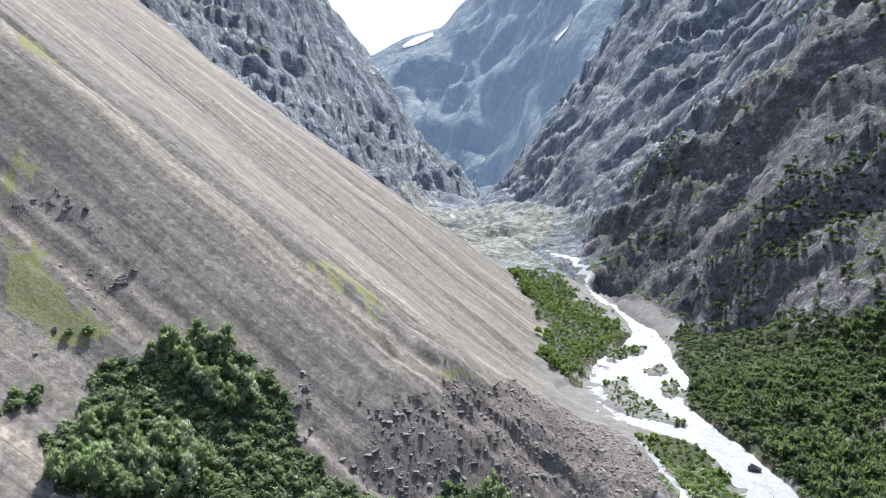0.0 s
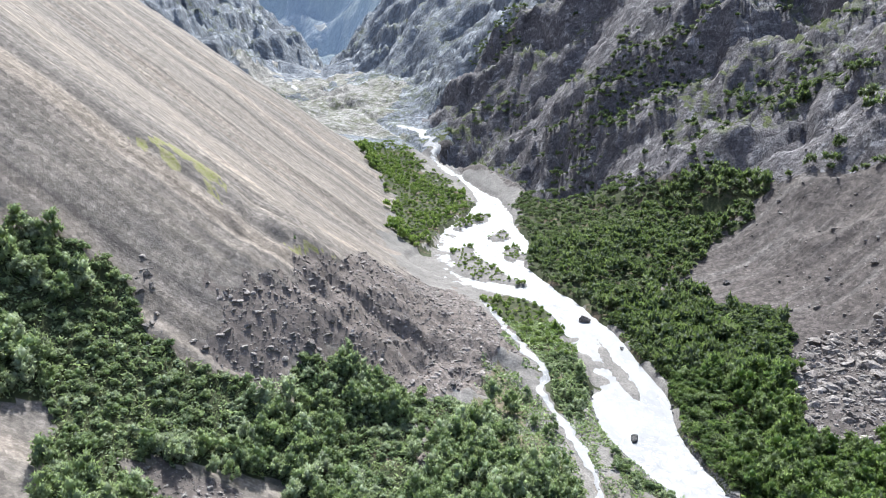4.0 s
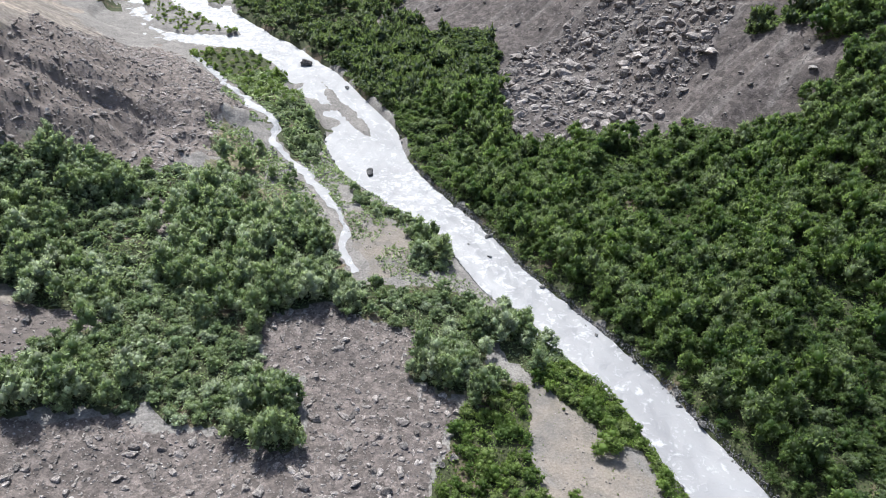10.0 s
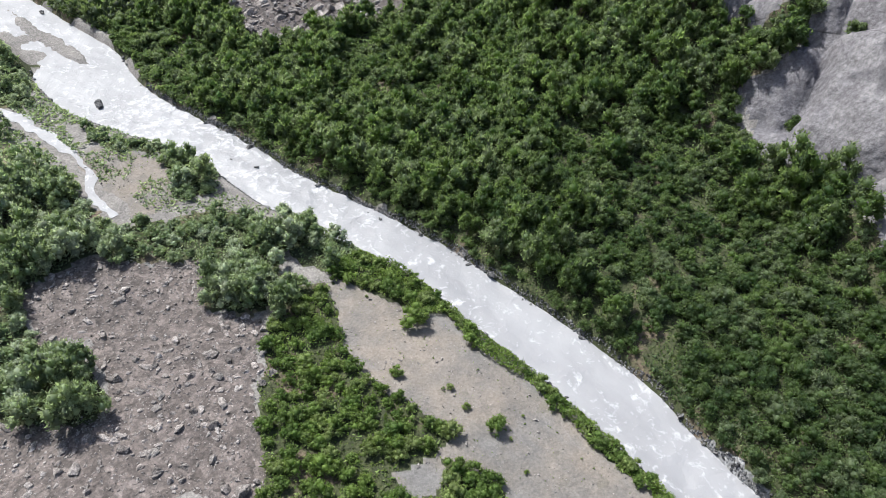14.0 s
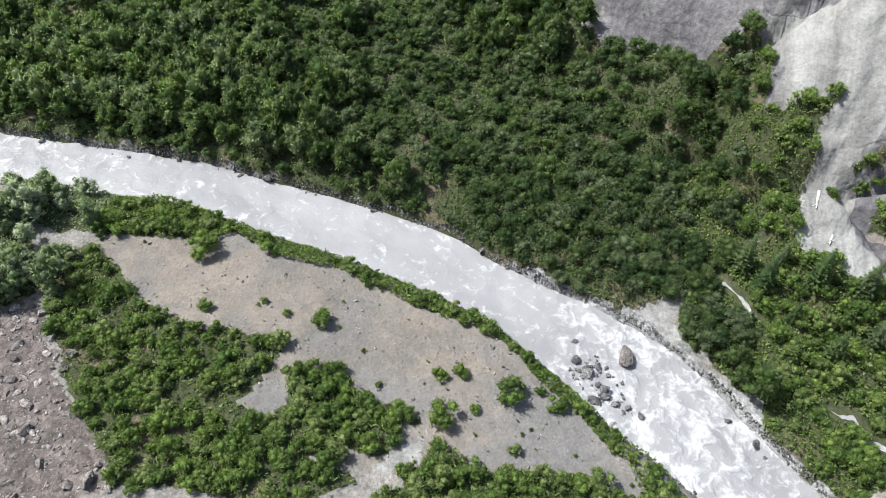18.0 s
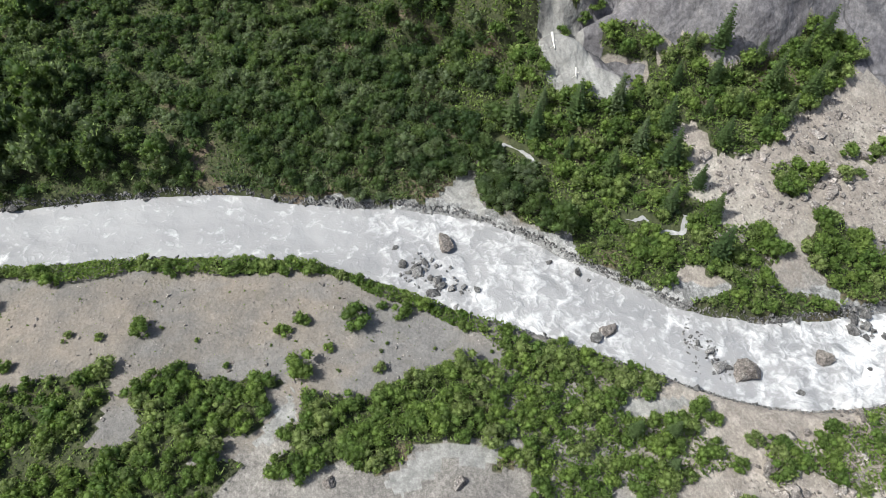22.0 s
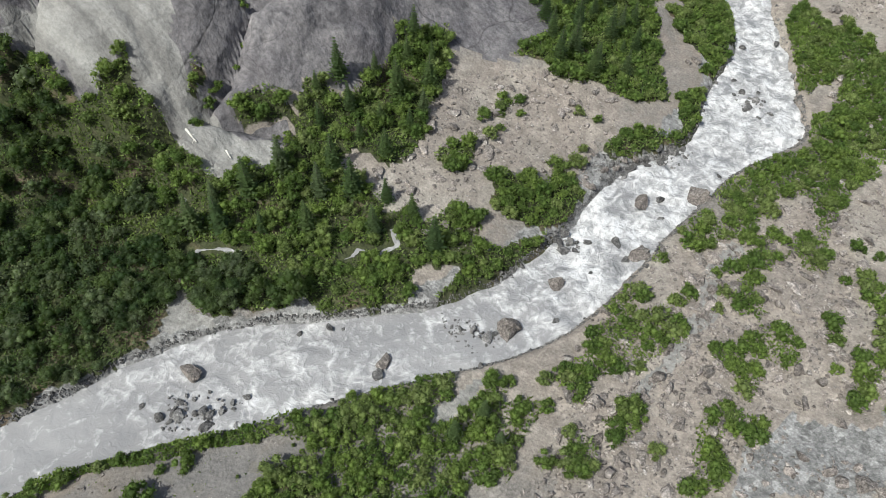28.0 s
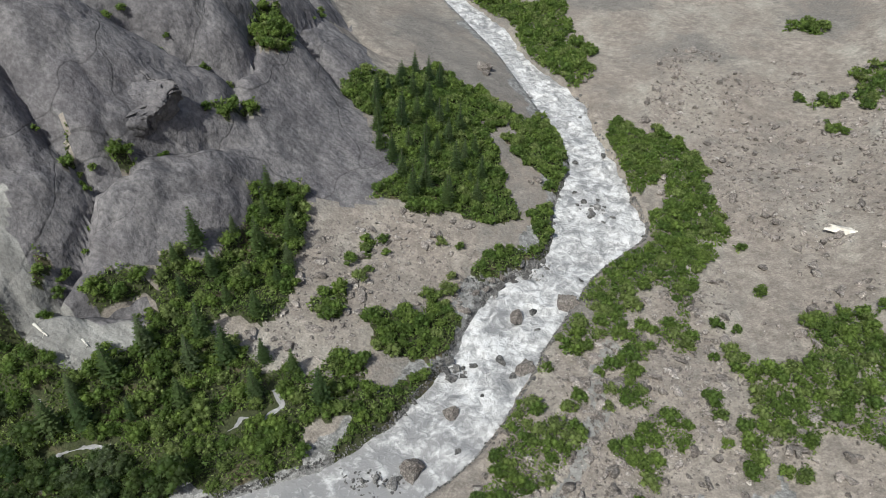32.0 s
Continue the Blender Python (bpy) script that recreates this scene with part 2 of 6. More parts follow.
VEG.append([(-22, -75), (-24, -77), (-25, -73), (-23, -71)])
VEG.append([(6, -100), (2, -102), (0, -98), (5, -96)])
VEG.append([(9, -95), (5, -95), (5, -91), (9, -90)])
VEG.append([(15, -67), (15, -74), (10, -76), (9, -73), (12, -66)])
VEG.append([(8, -69), (5, -72), (2, -71), (1, -69), (4, -63), (7, -59), (12, -56), (14, -60), (10, -65)])
VEG.append([(90, -102), (89, -114), (86, -113), (87, -105)])
VEG.append([(85, -59), (85, -62), (81, -65), (76, -64), (80, -61), (83, -59)])
VEG.append([(92, -57), (92, -60), (89, -54), (90, -52)])
VEG.append([(101, -77), (100, -76), (98, -72), (99, -71)])
VEG.append([(94, -79), (93, -82), (90, -81), (92, -79)])
VEG.append([(244, 378), (272, 348), (284, 303), (296, 285), (269, 312), (250, 332), (239, 362)])
VEG.append([(166, 763), (172, 631), (165, 586), (151, 644)])
VEG.append([(153, 558), (178, 514), (164, 522), (150, 545)])
VEG.append([(172, 455), (187, 430), (181, 424), (175, 443)])
VEG.append([(212, 450), (252, 407), (248, 400), (222, 414), (212, 434)])
VEG.append([(185, 460), (228, 413), (217, 381), (188, 424)])
VEG.append([(114, -38), (110, -40), (100, -42), (102, -48), (93, -49), (91, -48), (86, -44), (76, -31), (72, -25), (72, -15), (79, 0)])
VEG.append([(137, 12), (92, -47), (84, -47), (82, -40), (77, -33), (73, -28), (70, -20), (76, -9), (84, 7), (86, 19), (89, 29)])
VEG.append([(-49, 148), (-39, 151), (-29, 141), (-37, 135), (-30, 130), (-20, 126), (-18, 123), (-42, 113)])
ISLE = []
ISLE.append([(78, 340), (89, 340), (91, 315), (98, 282), (96, 281), (83, 290), (74, 303)])
ISLE.append([(102, 356), (116, 368), (112, 353), (103, 348)])
ISLE.append([(103, 330), (115, 342), (110, 321), (102, 315)])
ISLE.append([(94, 390), (112, 401), (114, 395), (98, 375), (87, 371)])
ISLE.append([(106, 225), (106, 216), (102, 187), (100, 180), (98, 189), (100, 209)])
SPARSE = []
SPARSE.append([(14, -62), (4, -74), (1, -94), (-11, -113), (-17, -127), (-24, -92), (-23, -74), (-11, -64), (-15, -49), (4, -37), (16, -41), (16, -50)])
SPARSE.append([(45, -78), (49, -86), (58, -94), (47, -111), (36, -111), (32, -102), (30, -93), (42, -83)])
SPARSE.append([(5, 226), (10, 215), (-2, 206), (-12, 201)])
SPARSE.append([(39, 101), (53, 81), (42, 69), (34, 79), (35, 88), (32, 91)])
SPARSE.append([(52, -7), (48, -16), (39, -21), (37, -12), (45, 9), (55, 9)])
SPARSE.append([(-97, 155), (-80, 161), (-76, 156), (-77, 137), (-84, 133)])
SPARSE.append([(45, 592), (86, 615), (87, 504), (61, 430)])
SPARSE.append([(-28, 139), (-12, 144), (8, 135), (-2, 127), (-25, 123)])
SPARSE.append([(56, 205), (66, 200), (70, 163), (61, 136), (50, 143), (48, 178)])
SAND = []
SAND.append([(70, 68), (75, 54), (74, 39), (70, 19), (63, 5), (59, -9), (50, -14), (38, -23), (39, -16), (39, 0), (46, 13), (51, 21), (55, 32), (57, 44), (64, 55)])
SAND.append([(77, 147), (81, 131), (71, 111), (62, 115), (68, 139)])
SAND.append([(70, 72), (73, 64), (75, 39), (72, 39), (55, 50)])
TAN = []
TAN.append([(56, 199), (64, 186), (60, 166), (67, 152), (62, 139), (54, 146), (53, 164), (49, 176)])
TAN.append([(57, 85), (68, 81), (62, 75), (56, 79)])
GRASS = []
GRASS.append([(-104, 167), (-99, 172), (-91, 171), (-83, 167), (-79, 162), (-84, 153), (-93, 149)])
GRASS.append([(-116, 188), (-111, 186), (-107, 183), (-112, 180)])
GRASS.append([(-136, 221), (-131, 225), (-119, 225), (-124, 219), (-132, 214)])
GRASS.append([(-42, 214), (-33, 228), (-21, 233), (-24, 214), (-38, 210)])
GRASS.append([(0, 209), (12, 222), (8, 211), (1, 208)])
TOE = []
TOE.append([(-24, 174), (-8, 195), (14, 220), (45, 290), (58, 279), (72, 250), (71, 213), (60, 198), (47, 183), (29, 185), (10, 184), (-4, 171), (-9, 163), (-17, 169)])
BOULD = []
BOULD.append([(152, 188), (131, 151), (133, 140), (156, 122), (175, 126), (198, 128), (218, 135), (217, 164), (195, 187), (175, 191)])
RUBBLE = []
RUBBLE.append([(34, 115), (53, 108), (59, 92), (49, 85), (58, 75), (50, 67), (31, 66), (-14, 92), (-12, 106), (4, 104), (18, 90), (28, 80), (34, 87)])
RUBBLE.append([(45, 109), (59, 94), (50, 83), (57, 75), (50, 67), (30, 50), (10, 80), (15, 90), (30, 79), (40, 91)])
RUBBLE.append([(-34, 133), (-22, 137), (-9, 139), (8, 133), (-2, 127), (-14, 127), (-26, 126)])
DEBRIS = []
DEBRIS.append([(16, -67), (10, -90), (4, -103), (-11, -115), (-17, -129), (-28, -74), (-14, -64), (-15, -49), (5, -36), (12, -44), (15, -56)])
DEBRIS.append([(68, -65), (59, -69), (63, -84), (66, -97), (50, -116), (36, -116), (31, -99), (30, -93), (40, -89), (46, -75), (39, -65), (54, -63)])
GULLY = []
GULLY.append([(115, -46), (104, -55), (99, -62), (95, -54), (93, -50), (88, -51), (75, -56), (80, -47), (86, -47), (92, -48), (99, -50), (102, -43), (107, -43)])
GULLY.append([(113, -40), (116, -41), (110, -56), (96, -57), (90, -55), (76, -55), (80, -48), (90, -49), (97, -50), (102, -50), (100, -44), (107, -42)])
SLAB = []
SLAB.append([(99, -62), (63, -131), (52, -119), (61, -108), (68, -102), (76, -93), (78, -72), (85, -62), (84, -57), (87, -55), (91, -54), (94, -52)])
SLAB.append([(116, -87), (102, -140), (90, -147), (81, -156), (80, -140), (63, -132), (55, -123), (64, -108), (70, -105), (76, -95), (74, -80), (79, -68), (86, -60), (91, -59), (93, -58), (96, -56)])
SLAB.append([(156, 25), (159, 20), (166, 12), (138, 0), (138, 12), (148, 14)])
SLAB.append([(126, -13), (117, -32), (115, -32), (117, -21), (121, -16)])
SPRUCE_STAND = []
SPRUCE_STAND.append([(79, -49), (74, -55), (77, -64), (78, -73), (74, -87), (67, -98), (63, -84), (59, -71), (63, -66), (50, -65), (40, -65), (49, -57), (61, -50), (70, -43), (79, -39)])
SPRUCE_STAND.append([(73, -137), (78, -169), (70, -175), (36, -134), (34, -124), (48, -114)])
SPRUCE_STAND.append([(74, -77), (76, -95), (70, -105), (65, -85), (59, -73), (71, -73)])
SPRUCE_STAND.append([(72, -58), (74, -66), (77, -71), (74, -79), (73, -88), (65, -82), (64, -74), (69, -67)])
SPRUCE_STAND.append([(24, -34), (22, -41), (16, -38), (17, -32)])
CRAG = []
CRAG.append([(-92, 172), (-78, 184), (-74, 180), (-80, 172), (-88, 171)])
CRAG.append([(-110, 177), (-100, 185), (-88, 188), (-88, 183), (-97, 179), (-106, 175)])
CRAG.append([(-40, 183), (-33, 186), (-32, 180), (-34, 174), (-31, 170), (-33, 166), (-37, 173)])
SHOAL = []
SHOAL.append([(60, -11), (62, -16), (57, -20), (52, -22), (46, -20), (52, -17), (55, -13)])
SHOAL.append([(33, -100), (25, -109), (18, -117), (18, -109), (25, -102), (30, -94)])
SHOAL.append([(31, -79), (25, -81), (24, -77), (30, -76)])
SHOAL.append([(38, -52), (31, -55), (24, -54), (28, -49), (34, -50)])
SHOAL.append([(19, -143), (12, -144), (11, -136), (15, -136)])

CLEAR = []
CLEAR.append([(-18, 137), (-12, 137), (-6, 139), (8, 131), (7, 128), (-2, 128), (-10, 122), (-18, 127)])
CLEAR.append([(53, 165), (63, 164), (61, 149), (51, 151)])
CLEAR.append([(57, 201), (65, 200), (62, 177), (53, 180)])
CLEAR.append([(27, 173), (34, 167), (30, 148), (26, 148), (29, 162)])
CLEAR.append([(35, 116), (51, 107), (62, 95), (56, 92), (51, 84), (51, 80), (46, 75), (36, 78), (38, 84), (35, 94), (31, 101)])
CLEAR.append([(-20, 106), (-12, 108), (-1, 102), (7, 94), (20, 88), (26, 77), (25, 74), (-21, 92)])
CLEAR.append([(-37, 135), (-29, 141), (-23, 135), (-4, 141), (9, 129), (0, 126), (-20, 126), (-30, 130)])
CLEAR.append([(35, 113), (49, 108), (61, 95), (56, 88), (51, 86), (58, 78), (56, 72), (40, 59), (31, 51), (4, 84), (9, 96), (24, 80), (31, 83), (36, 94), (34, 105)])
SAND.append([(72, 72), (73, 65), (72, 55), (77, 48), (77, 42), (74, 33), (68, 17), (64, 8), (60, -8), (54, -12), (46, -16), (40, -22), (38, -21), (40, -12), (40, -4), (43, 5), (48, 19), (51, 23), (50, 34), (54, 33), (56, 43), (55, 46), (59, 53)])
SAND.append([(43, 37), (50, 33), (48, 29), (42, 31)])
SAND.append([(38, 21), (40, 13), (44, 13), (43, 7), (38, 10), (35, 19)])
BARE = []
BARE.append([(158, 119), (166, 114), (167, 102), (183, 89), (208, 110), (202, 116), (195, 124), (180, 128)])
BARE.append([(152, 124), (170, 120), (177, 98), (200, 88), (204, 85), (190, 160)])
SILT = []
SILT.append([(70, -24), (73, -28), (71, -30), (69, -28), (66, -30), (64, -30), (70, -21)])
SILT.append([(28, -38), (25, -46), (24, -42), (25, -36), (26, -33)])
SILT.append([(43, 9), (39, 10), (36, 14), (37, 17), (38, 15), (40, 11)])
SILT.append([(28, -1), (28, -9), (27, -18), (24, -24), (25, -16), (26, -10), (25, -2), (26, 0)])
SILT.append([(92, -48), (90, -56), (81, -55), (76, -59), (74, -58), (75, -54), (79, -48), (85, -47)])
TRAIL = [[(3, -96), (0, -95), (-1, -78), (0, -66), (3, -52), (5, -54), (2, -66), (2, -79)]]
GREY_FAN = [[(-15, -60), (-17, -66), (-24, -68), (-28, -74), (-30, -59), (-16, -50)]]
MEADOW = []
MEADOW.append([(71, 278), (93, 256), (89, 220), (87, 189), (87, 170), (88, 145), (81, 109), (80, 94), (74, 98), (69, 110), (61, 118), (65, 138), (70, 181), (70, 217)])
MEADOW.append([(58, 205), (69, 196), (70, 172), (60, 128), (54, 131), (50, 157), (52, 187)])
RUBBLE += [CLEAR[0]] + CLEAR[3:]
TAN += CLEAR[1:3]

# ---- the lie of the land ----
def lattice(ix, iy, seed):
    h = (ix.astype(np.int64) * 374761393 + iy.astype(np.int64) * 668265263 + seed * 974634777) & 0xFFFFFFFF
    h = ((h ^ (h >> 13)) * 1274126177) & 0xFFFFFFFF
    return ((h ^ (h >> 16)) & 0xFFFFFF) / float(0xFFFFFF) * 2 - 1


def vnoise(x, y, seed=0):
    ix, iy = np.floor(x), np.floor(y)
    u, v = x - ix, y - iy
    u, v = u * u * u * (u * (u * 6 - 15) + 10), v * v * v * (v * (v * 6 - 15) + 10)
    a, b = lattice(ix, iy, seed), lattice(ix + 1, iy, seed)
    c, d = lattice(ix, iy + 1, seed), lattice(ix + 1, iy + 1, seed)
    return (a * (1 - u) + b * u) * (1 - v) + (c * (1 - u) + d * u) * v


def fbm(x, y, size, octaves=4, seed=0, ridged=False, gain=0.5):
    out, amp = np.zeros_like(np.asarray(x, float)), 1.0
    x, y = np.asarray(x, float) / size, np.asarray(y, float) / size
    for k in range(octaves):
        n = vnoise(x, y, seed + 17 * k)
        out = out + amp * ((1 - 2 * np.abs(n)) if ridged else n)
        x, y, amp = x * 2.03 + 5.1 + 0.3 * y, y * 2.03 - 3.7 - 0.3 * x, amp * gain
    return out


def ramp(v, a, b):
    t = np.clip((v - a) / (b - a), 0, 1)
    return t * t * (3 - 2 * t)


def curve(table, column):
    rows = sorted(table)
    ys, vs = [r[0] for r in rows], [r[column] for r in rows]
    return lambda y: np.interp(y, ys, vs)


# level of the water: y, z
LEVEL = [(-420, -20), (-247, -10), (-155, -6), (-133, -5), (-92, -3), (-56, -1.2), (-20, 0), (50, 1.8), (110, 3.2), (164, 4.5), (223, 9.5),
         (250, 11), (279, 13), (315, 15.5), (360, 19), (420, 25), (490, 33), (525, 42), (560, 50), (600, 62), (700, 90), (800, 98), (900, 106), (1000, 118), (1100, 135), (1500, 150)]
# banks of the river where it runs narrow and far off: y, x
WEST_FAR = [(-420, 100), (500, 117), (525, 104), (560, 94), (600, 80), (700, 40), (1500, 60)]
EAST_FAR = [(-420, 120), (500, 125), (525, 109), (560, 99), (600, 85), (700, 46), (1500, 66)]

# the foot of the western slope: y, x of the foot, its steepness
WEST = [(-500, -60, 0.5), (-200, -45, 0.5), (-100, -25, 0.42), (0, -18, 0.4), (80, -12, 0.5), (150, 0, 0.62), (170, 20, 0.68), (200, 45, 0.74), (223, 58, 0.75), (315, 48, 0.76),
        (400, 58, 0.75), (490, 72, 0.67), (560, 48, 0.68), (610, 5, 0.78), (700, -60, 0.85), (900, 0, 0.8), (1100, 84, 0.72), (1600, 84, 0.72)]
# the foot of the eastern wall: y, x of the foot, steepness of the wall, steepness of the ground before it
EAST = [(-500, 230, 0.9, 0.2), (-250, 150, 0.9, 0.2), (-150, 74, 0.9, 0.2), (-81, 67, 0.9, 0.2), (-40, 90, 0.9, 0.17), (10, 142, 0.9, 0.15), (80, 165, 0.7, 0.15), (140, 172, 0.68, 0.15),
        (220, 185, 0.75, 0.15), (300, 188, 0.9, 0.18), (400, 160, 0.95, 0.3), (460, 140, 1.0, 0.4), (500, 130, 1.05, 0.4), (560, 116, 1.1, 0.3), (620, 122, 1.1, 0.12), (720, 130, 1.05, 0.08), (1000, 72, 1.25, 0.3), (1600, 72, 1.25, 0.5)]


def soft(v, w):
    """max(v, 0) with a rounded corner of width w"""
    return 0.5 * (v + np.sqrt(v * v + w * w))


def along(table, column, w=14.0):
    fn = curve(table, column)
    return lambda y: (fn(y - w) + fn(y - 0.5 * w) + fn(y) + fn(y + 0.5 * w) + fn(y + w)) / 5


river_z = along(LEVEL, 1, 10)
west_x, west_s = along(WEST, 1), along(WEST, 2)
east_x, east_s, east_g = along(EAST, 1), along(EAST, 2), along(EAST, 3)
bank_w, bank_e = along(WEST_BANK + WEST_FAR, 1, 4), along(EAST_BANK + EAST_FAR, 1, 4)


def from_bank(x, y):
    """Metres from the water's edge; below zero on the water."""
    return np.maximum(x - bank_e(y), bank_w(y) - x)


def land(x, y):
    """Height of the smooth land."""
    d = from_bank(x, y)
    bed = river_z(y) - 1.2 + 2.4 * ramp(d, -1.3, 1.3)
    foot = west_x(y) - x
    west = 0.03 * np.clip(d, 0, 150) + west_s(y) * soft(foot, 12) + 0.7 * soft(foot - 110, 30) * ramp(y, 800, 1050)
    ground = east_g(y)
    e = x - east_x(y)
    east = ground * np.clip(d, 0, None) + (east_s(y) - ground) * soft(e, 10)
    return bed + np.where(x > 0.5 * (bank_w(y) + bank_e(y)), east, west)


# the skyline of the far range: x, z
RANGE = [(-2500, 700), (-335, 800), (-167, 888), (0, 930), (70, 1030), (115, 1060), (300, 1420), (520, 1520), (800, 1190), (1000, 1350), (3000, 1500)]
range_z = along(RANGE, 1, 25)


def mountains(x, y, z):
    """The basin behind the spurs and the far range."""
    behind = ramp(y, 1110, 1330)
    z = z * (1 - behind) + behind * (125 + 0.05 * np.clip(y - 1400, 0, None))
    far = range_z(x) - 0.56 * np.abs(y - 3300) + 6
    east = 340 + 1.1 * (x - 330 - 0.12 * (y - 1500)) - 0.1 * np.abs(y - 2100)
    return np.where(y > 1200, np.maximum(z, np.maximum(far, np.minimum(east, 950) * ramp(y, 1200, 1500))), z)


# where bare rock begins on the eastern side: y, x
ROCK = [(-500, 230), (-250, 150), (-150, 74), (-81, 67), (-40, 90), (10, 142), (60, 172), (100, 245), (140, 270), (220, 255), (260, 224), (300, 196), (400, 158), (460, 140), (500, 130), (560, 116), (620, 122), (720, 130), (1000, 75), (1600, 72)]
rock_x = along(ROCK, 1)


def rockiness(x, y):
    wall = ramp(x - rock_x(y) + 14 * fbm(x, y, 40, 3, 75), -6, 14) * (x > bank_e(y))
    up = ramp(y + 0.45 * np.clip(x + 60, -900, 0) + 40 * fbm(x, y, 160, 3, 77), 560, 640)
    floor = ramp(x - west_x(y), -12, 12) * ramp(rock_x(y) - x, -8, 12) * (1 - ramp(y, 1000, 1100))
    up = up * (1 - 0.65 * floor)
    return np.clip(np.maximum(np.maximum(wall, up), ramp(np.hypot(x, y), 1050, 1300)), 0, 1)


def blocks(x, y, size, seed):
    """Metres from the joint between neighbouring blocks of a broken, rounded rock face."""
    x, y = x / size, y / size
    ix, iy = np.floor(x), np.floor(y)
    first, second = np.full(x.shape, 9.0), np.full(x.shape, 9.0)
    for a in (-1, 0, 1):
        for b in (-1, 0, 1):
            px, py = ix + a, iy + b
            d = np.hypot(px + 0.5 + 0.42 * lattice(px, py, seed) - x, py + 0.5 + 0.42 * lattice(px, py, seed + 1) - y)
            second = np.minimum(second, np.maximum(first, d))
            first = np.minimum(first, d)
    return (second - first) * 0.5 * size


def terrace(z, step, share):
    q = z / step
    k = np.floor(q)
    return z * (1 - share) + share * step * (k + ramp(q - k, 0.5, 1.0))


def relief(x, y, z):
    """Rock relief on the walls, furrows on the scree, lumps on the floor."""
    dist = np.hypot(x, y)
    far = ramp(dist, 1300, 2000)
    rocky = rockiness(x, y)
    slab = ramp(80 - y, 0, 60)
    big = 0.45 + 0.55 * ramp(dist, 200, 500)
    wx, wy = x + 9 * fbm(x, y, 50, 3, 15), y + 9 * fbm(x, y, 50, 3, 16)
    crag = fbm(wx, wy, 150, 5, 3, False, 0.5) * 20 * big
    crag = crag + fbm(wy + 0.5 * wx, 0.25 * wx, 55, 5, 24, False, 0.55) * 9 * big
    dip = z + crag + 0.45 * wy - 0.2 * wx + 30 * fbm(x, y, 85, 3, 18)
    patch = ramp(fbm(x, y, 120, 2, 29), -0.75, 0.1)
    crag = crag + (terrace(dip, 40, 1.0) - dip) * 0.75 * big * patch
    bed = dip + 0.25 * wx + 13 * fbm(x, y, 34, 3, 19)
    crag = crag + (terrace(bed, 12.5, 1.0) - bed) * 0.7 * big * ramp(fbm(x, y, 70, 2, 30), -0.6, 0.2)
    crag = crag + fbm(wx, wy + 0.4 * z, 24, 6, 9, False, 0.62) * 4.4 * big
    crag = crag + fbm(wx + 0.5 * z, wy - 0.3 * z, 9, 4, 10, True, 0.55) * 1.5 * big
    wide, small = blocks(wx + 0.35 * z, wy, 34, 12), blocks(wx + 0.5 * z, wy + 4, 13, 14)
    dome = 4.5 * (1 - np.exp(-wide / 1.3)) + 3.5 * (1 - np.exp(-wide / 6)) + 1.5 * (1 - np.exp(-small / 0.7)) + 0.5 * (1 - np.exp(-blocks(wx, wy + 0.6 * z, 6, 17) / 0.4)) - 6.5 + 1.2 * fbm(wx, wy, 18, 3, 13)
    z = z + rocky * ((crag * (1 - far)) * (1 - slab) + dome * slab)
    away = far * ramp(np.abs(y - 3300), 20, 600)
    z = z + away * (fbm(x, y, 520, 4, 33, False, 0.5) * 70 + fbm(x + 0.4 * y, 0.6 * y, 210, 5, 34, True, 0.55) * 34)
    step = z + 60 * fbm(x, y, 300, 3, 35) + 0.15 * x
    z = z + away * (terrace(step, 130, 1.0) - step) * 0.55
    toe = np.exp(-(((x - 32) / 50) ** 2) - ((y - 208) / 34) ** 2)
    z = z + toe * (3.0 + 3.2 * fbm(x, y, 15, 3, 45) + 1.3 * fbm(x, y, 5, 3, 46))
    d = from_bank(x, y)
    z = z + (1 - rocky) * (fbm(x, y, 30, 4, 5) * 0.8 + fbm(x, y, 4, 2, 8) * 0.12) * ramp(d, 0, 12)
    z = z + ramp(y, 540, 600) * (1 - ramp(y, 1000, 1100)) * (1 - rocky) * (-fbm(x, y, 45, 3, 47, True, 0.5) * 3.0) * ramp(d, 2, 20)
    apron = ramp(x - east_x(y), -10, 15) * ramp(y, 70, 110) * (1 - rocky) * (1 - ramp(y, 400, 450))
    z = z + apron * (fbm(y, x * 0.3, 14, 4, 42) * 1.1 + np.clip(fbm(x, y, 22, 4, 43), 0.15, 1) * 4)
    scree = ramp(west_x(y) - x, -5, 20) * ramp(y, 140, 190) * (1 - rocky)
    lie = y + 0.11 * x
    return z + scree * (fbm(lie, x * 0.03, 12, 4, 41) * 0.9 + fbm(x, y, 26, 3, 48) * 0.5 - 1.1 * ramp(fbm(lie, x * 0.02, 7, 3, 49), 0.3, 0.7))


def height(x, y):
    x, y = np.asarray(x, float), np.asarray(y, float)
    return relief(x, y, mountains(x, y, land(x, y)))


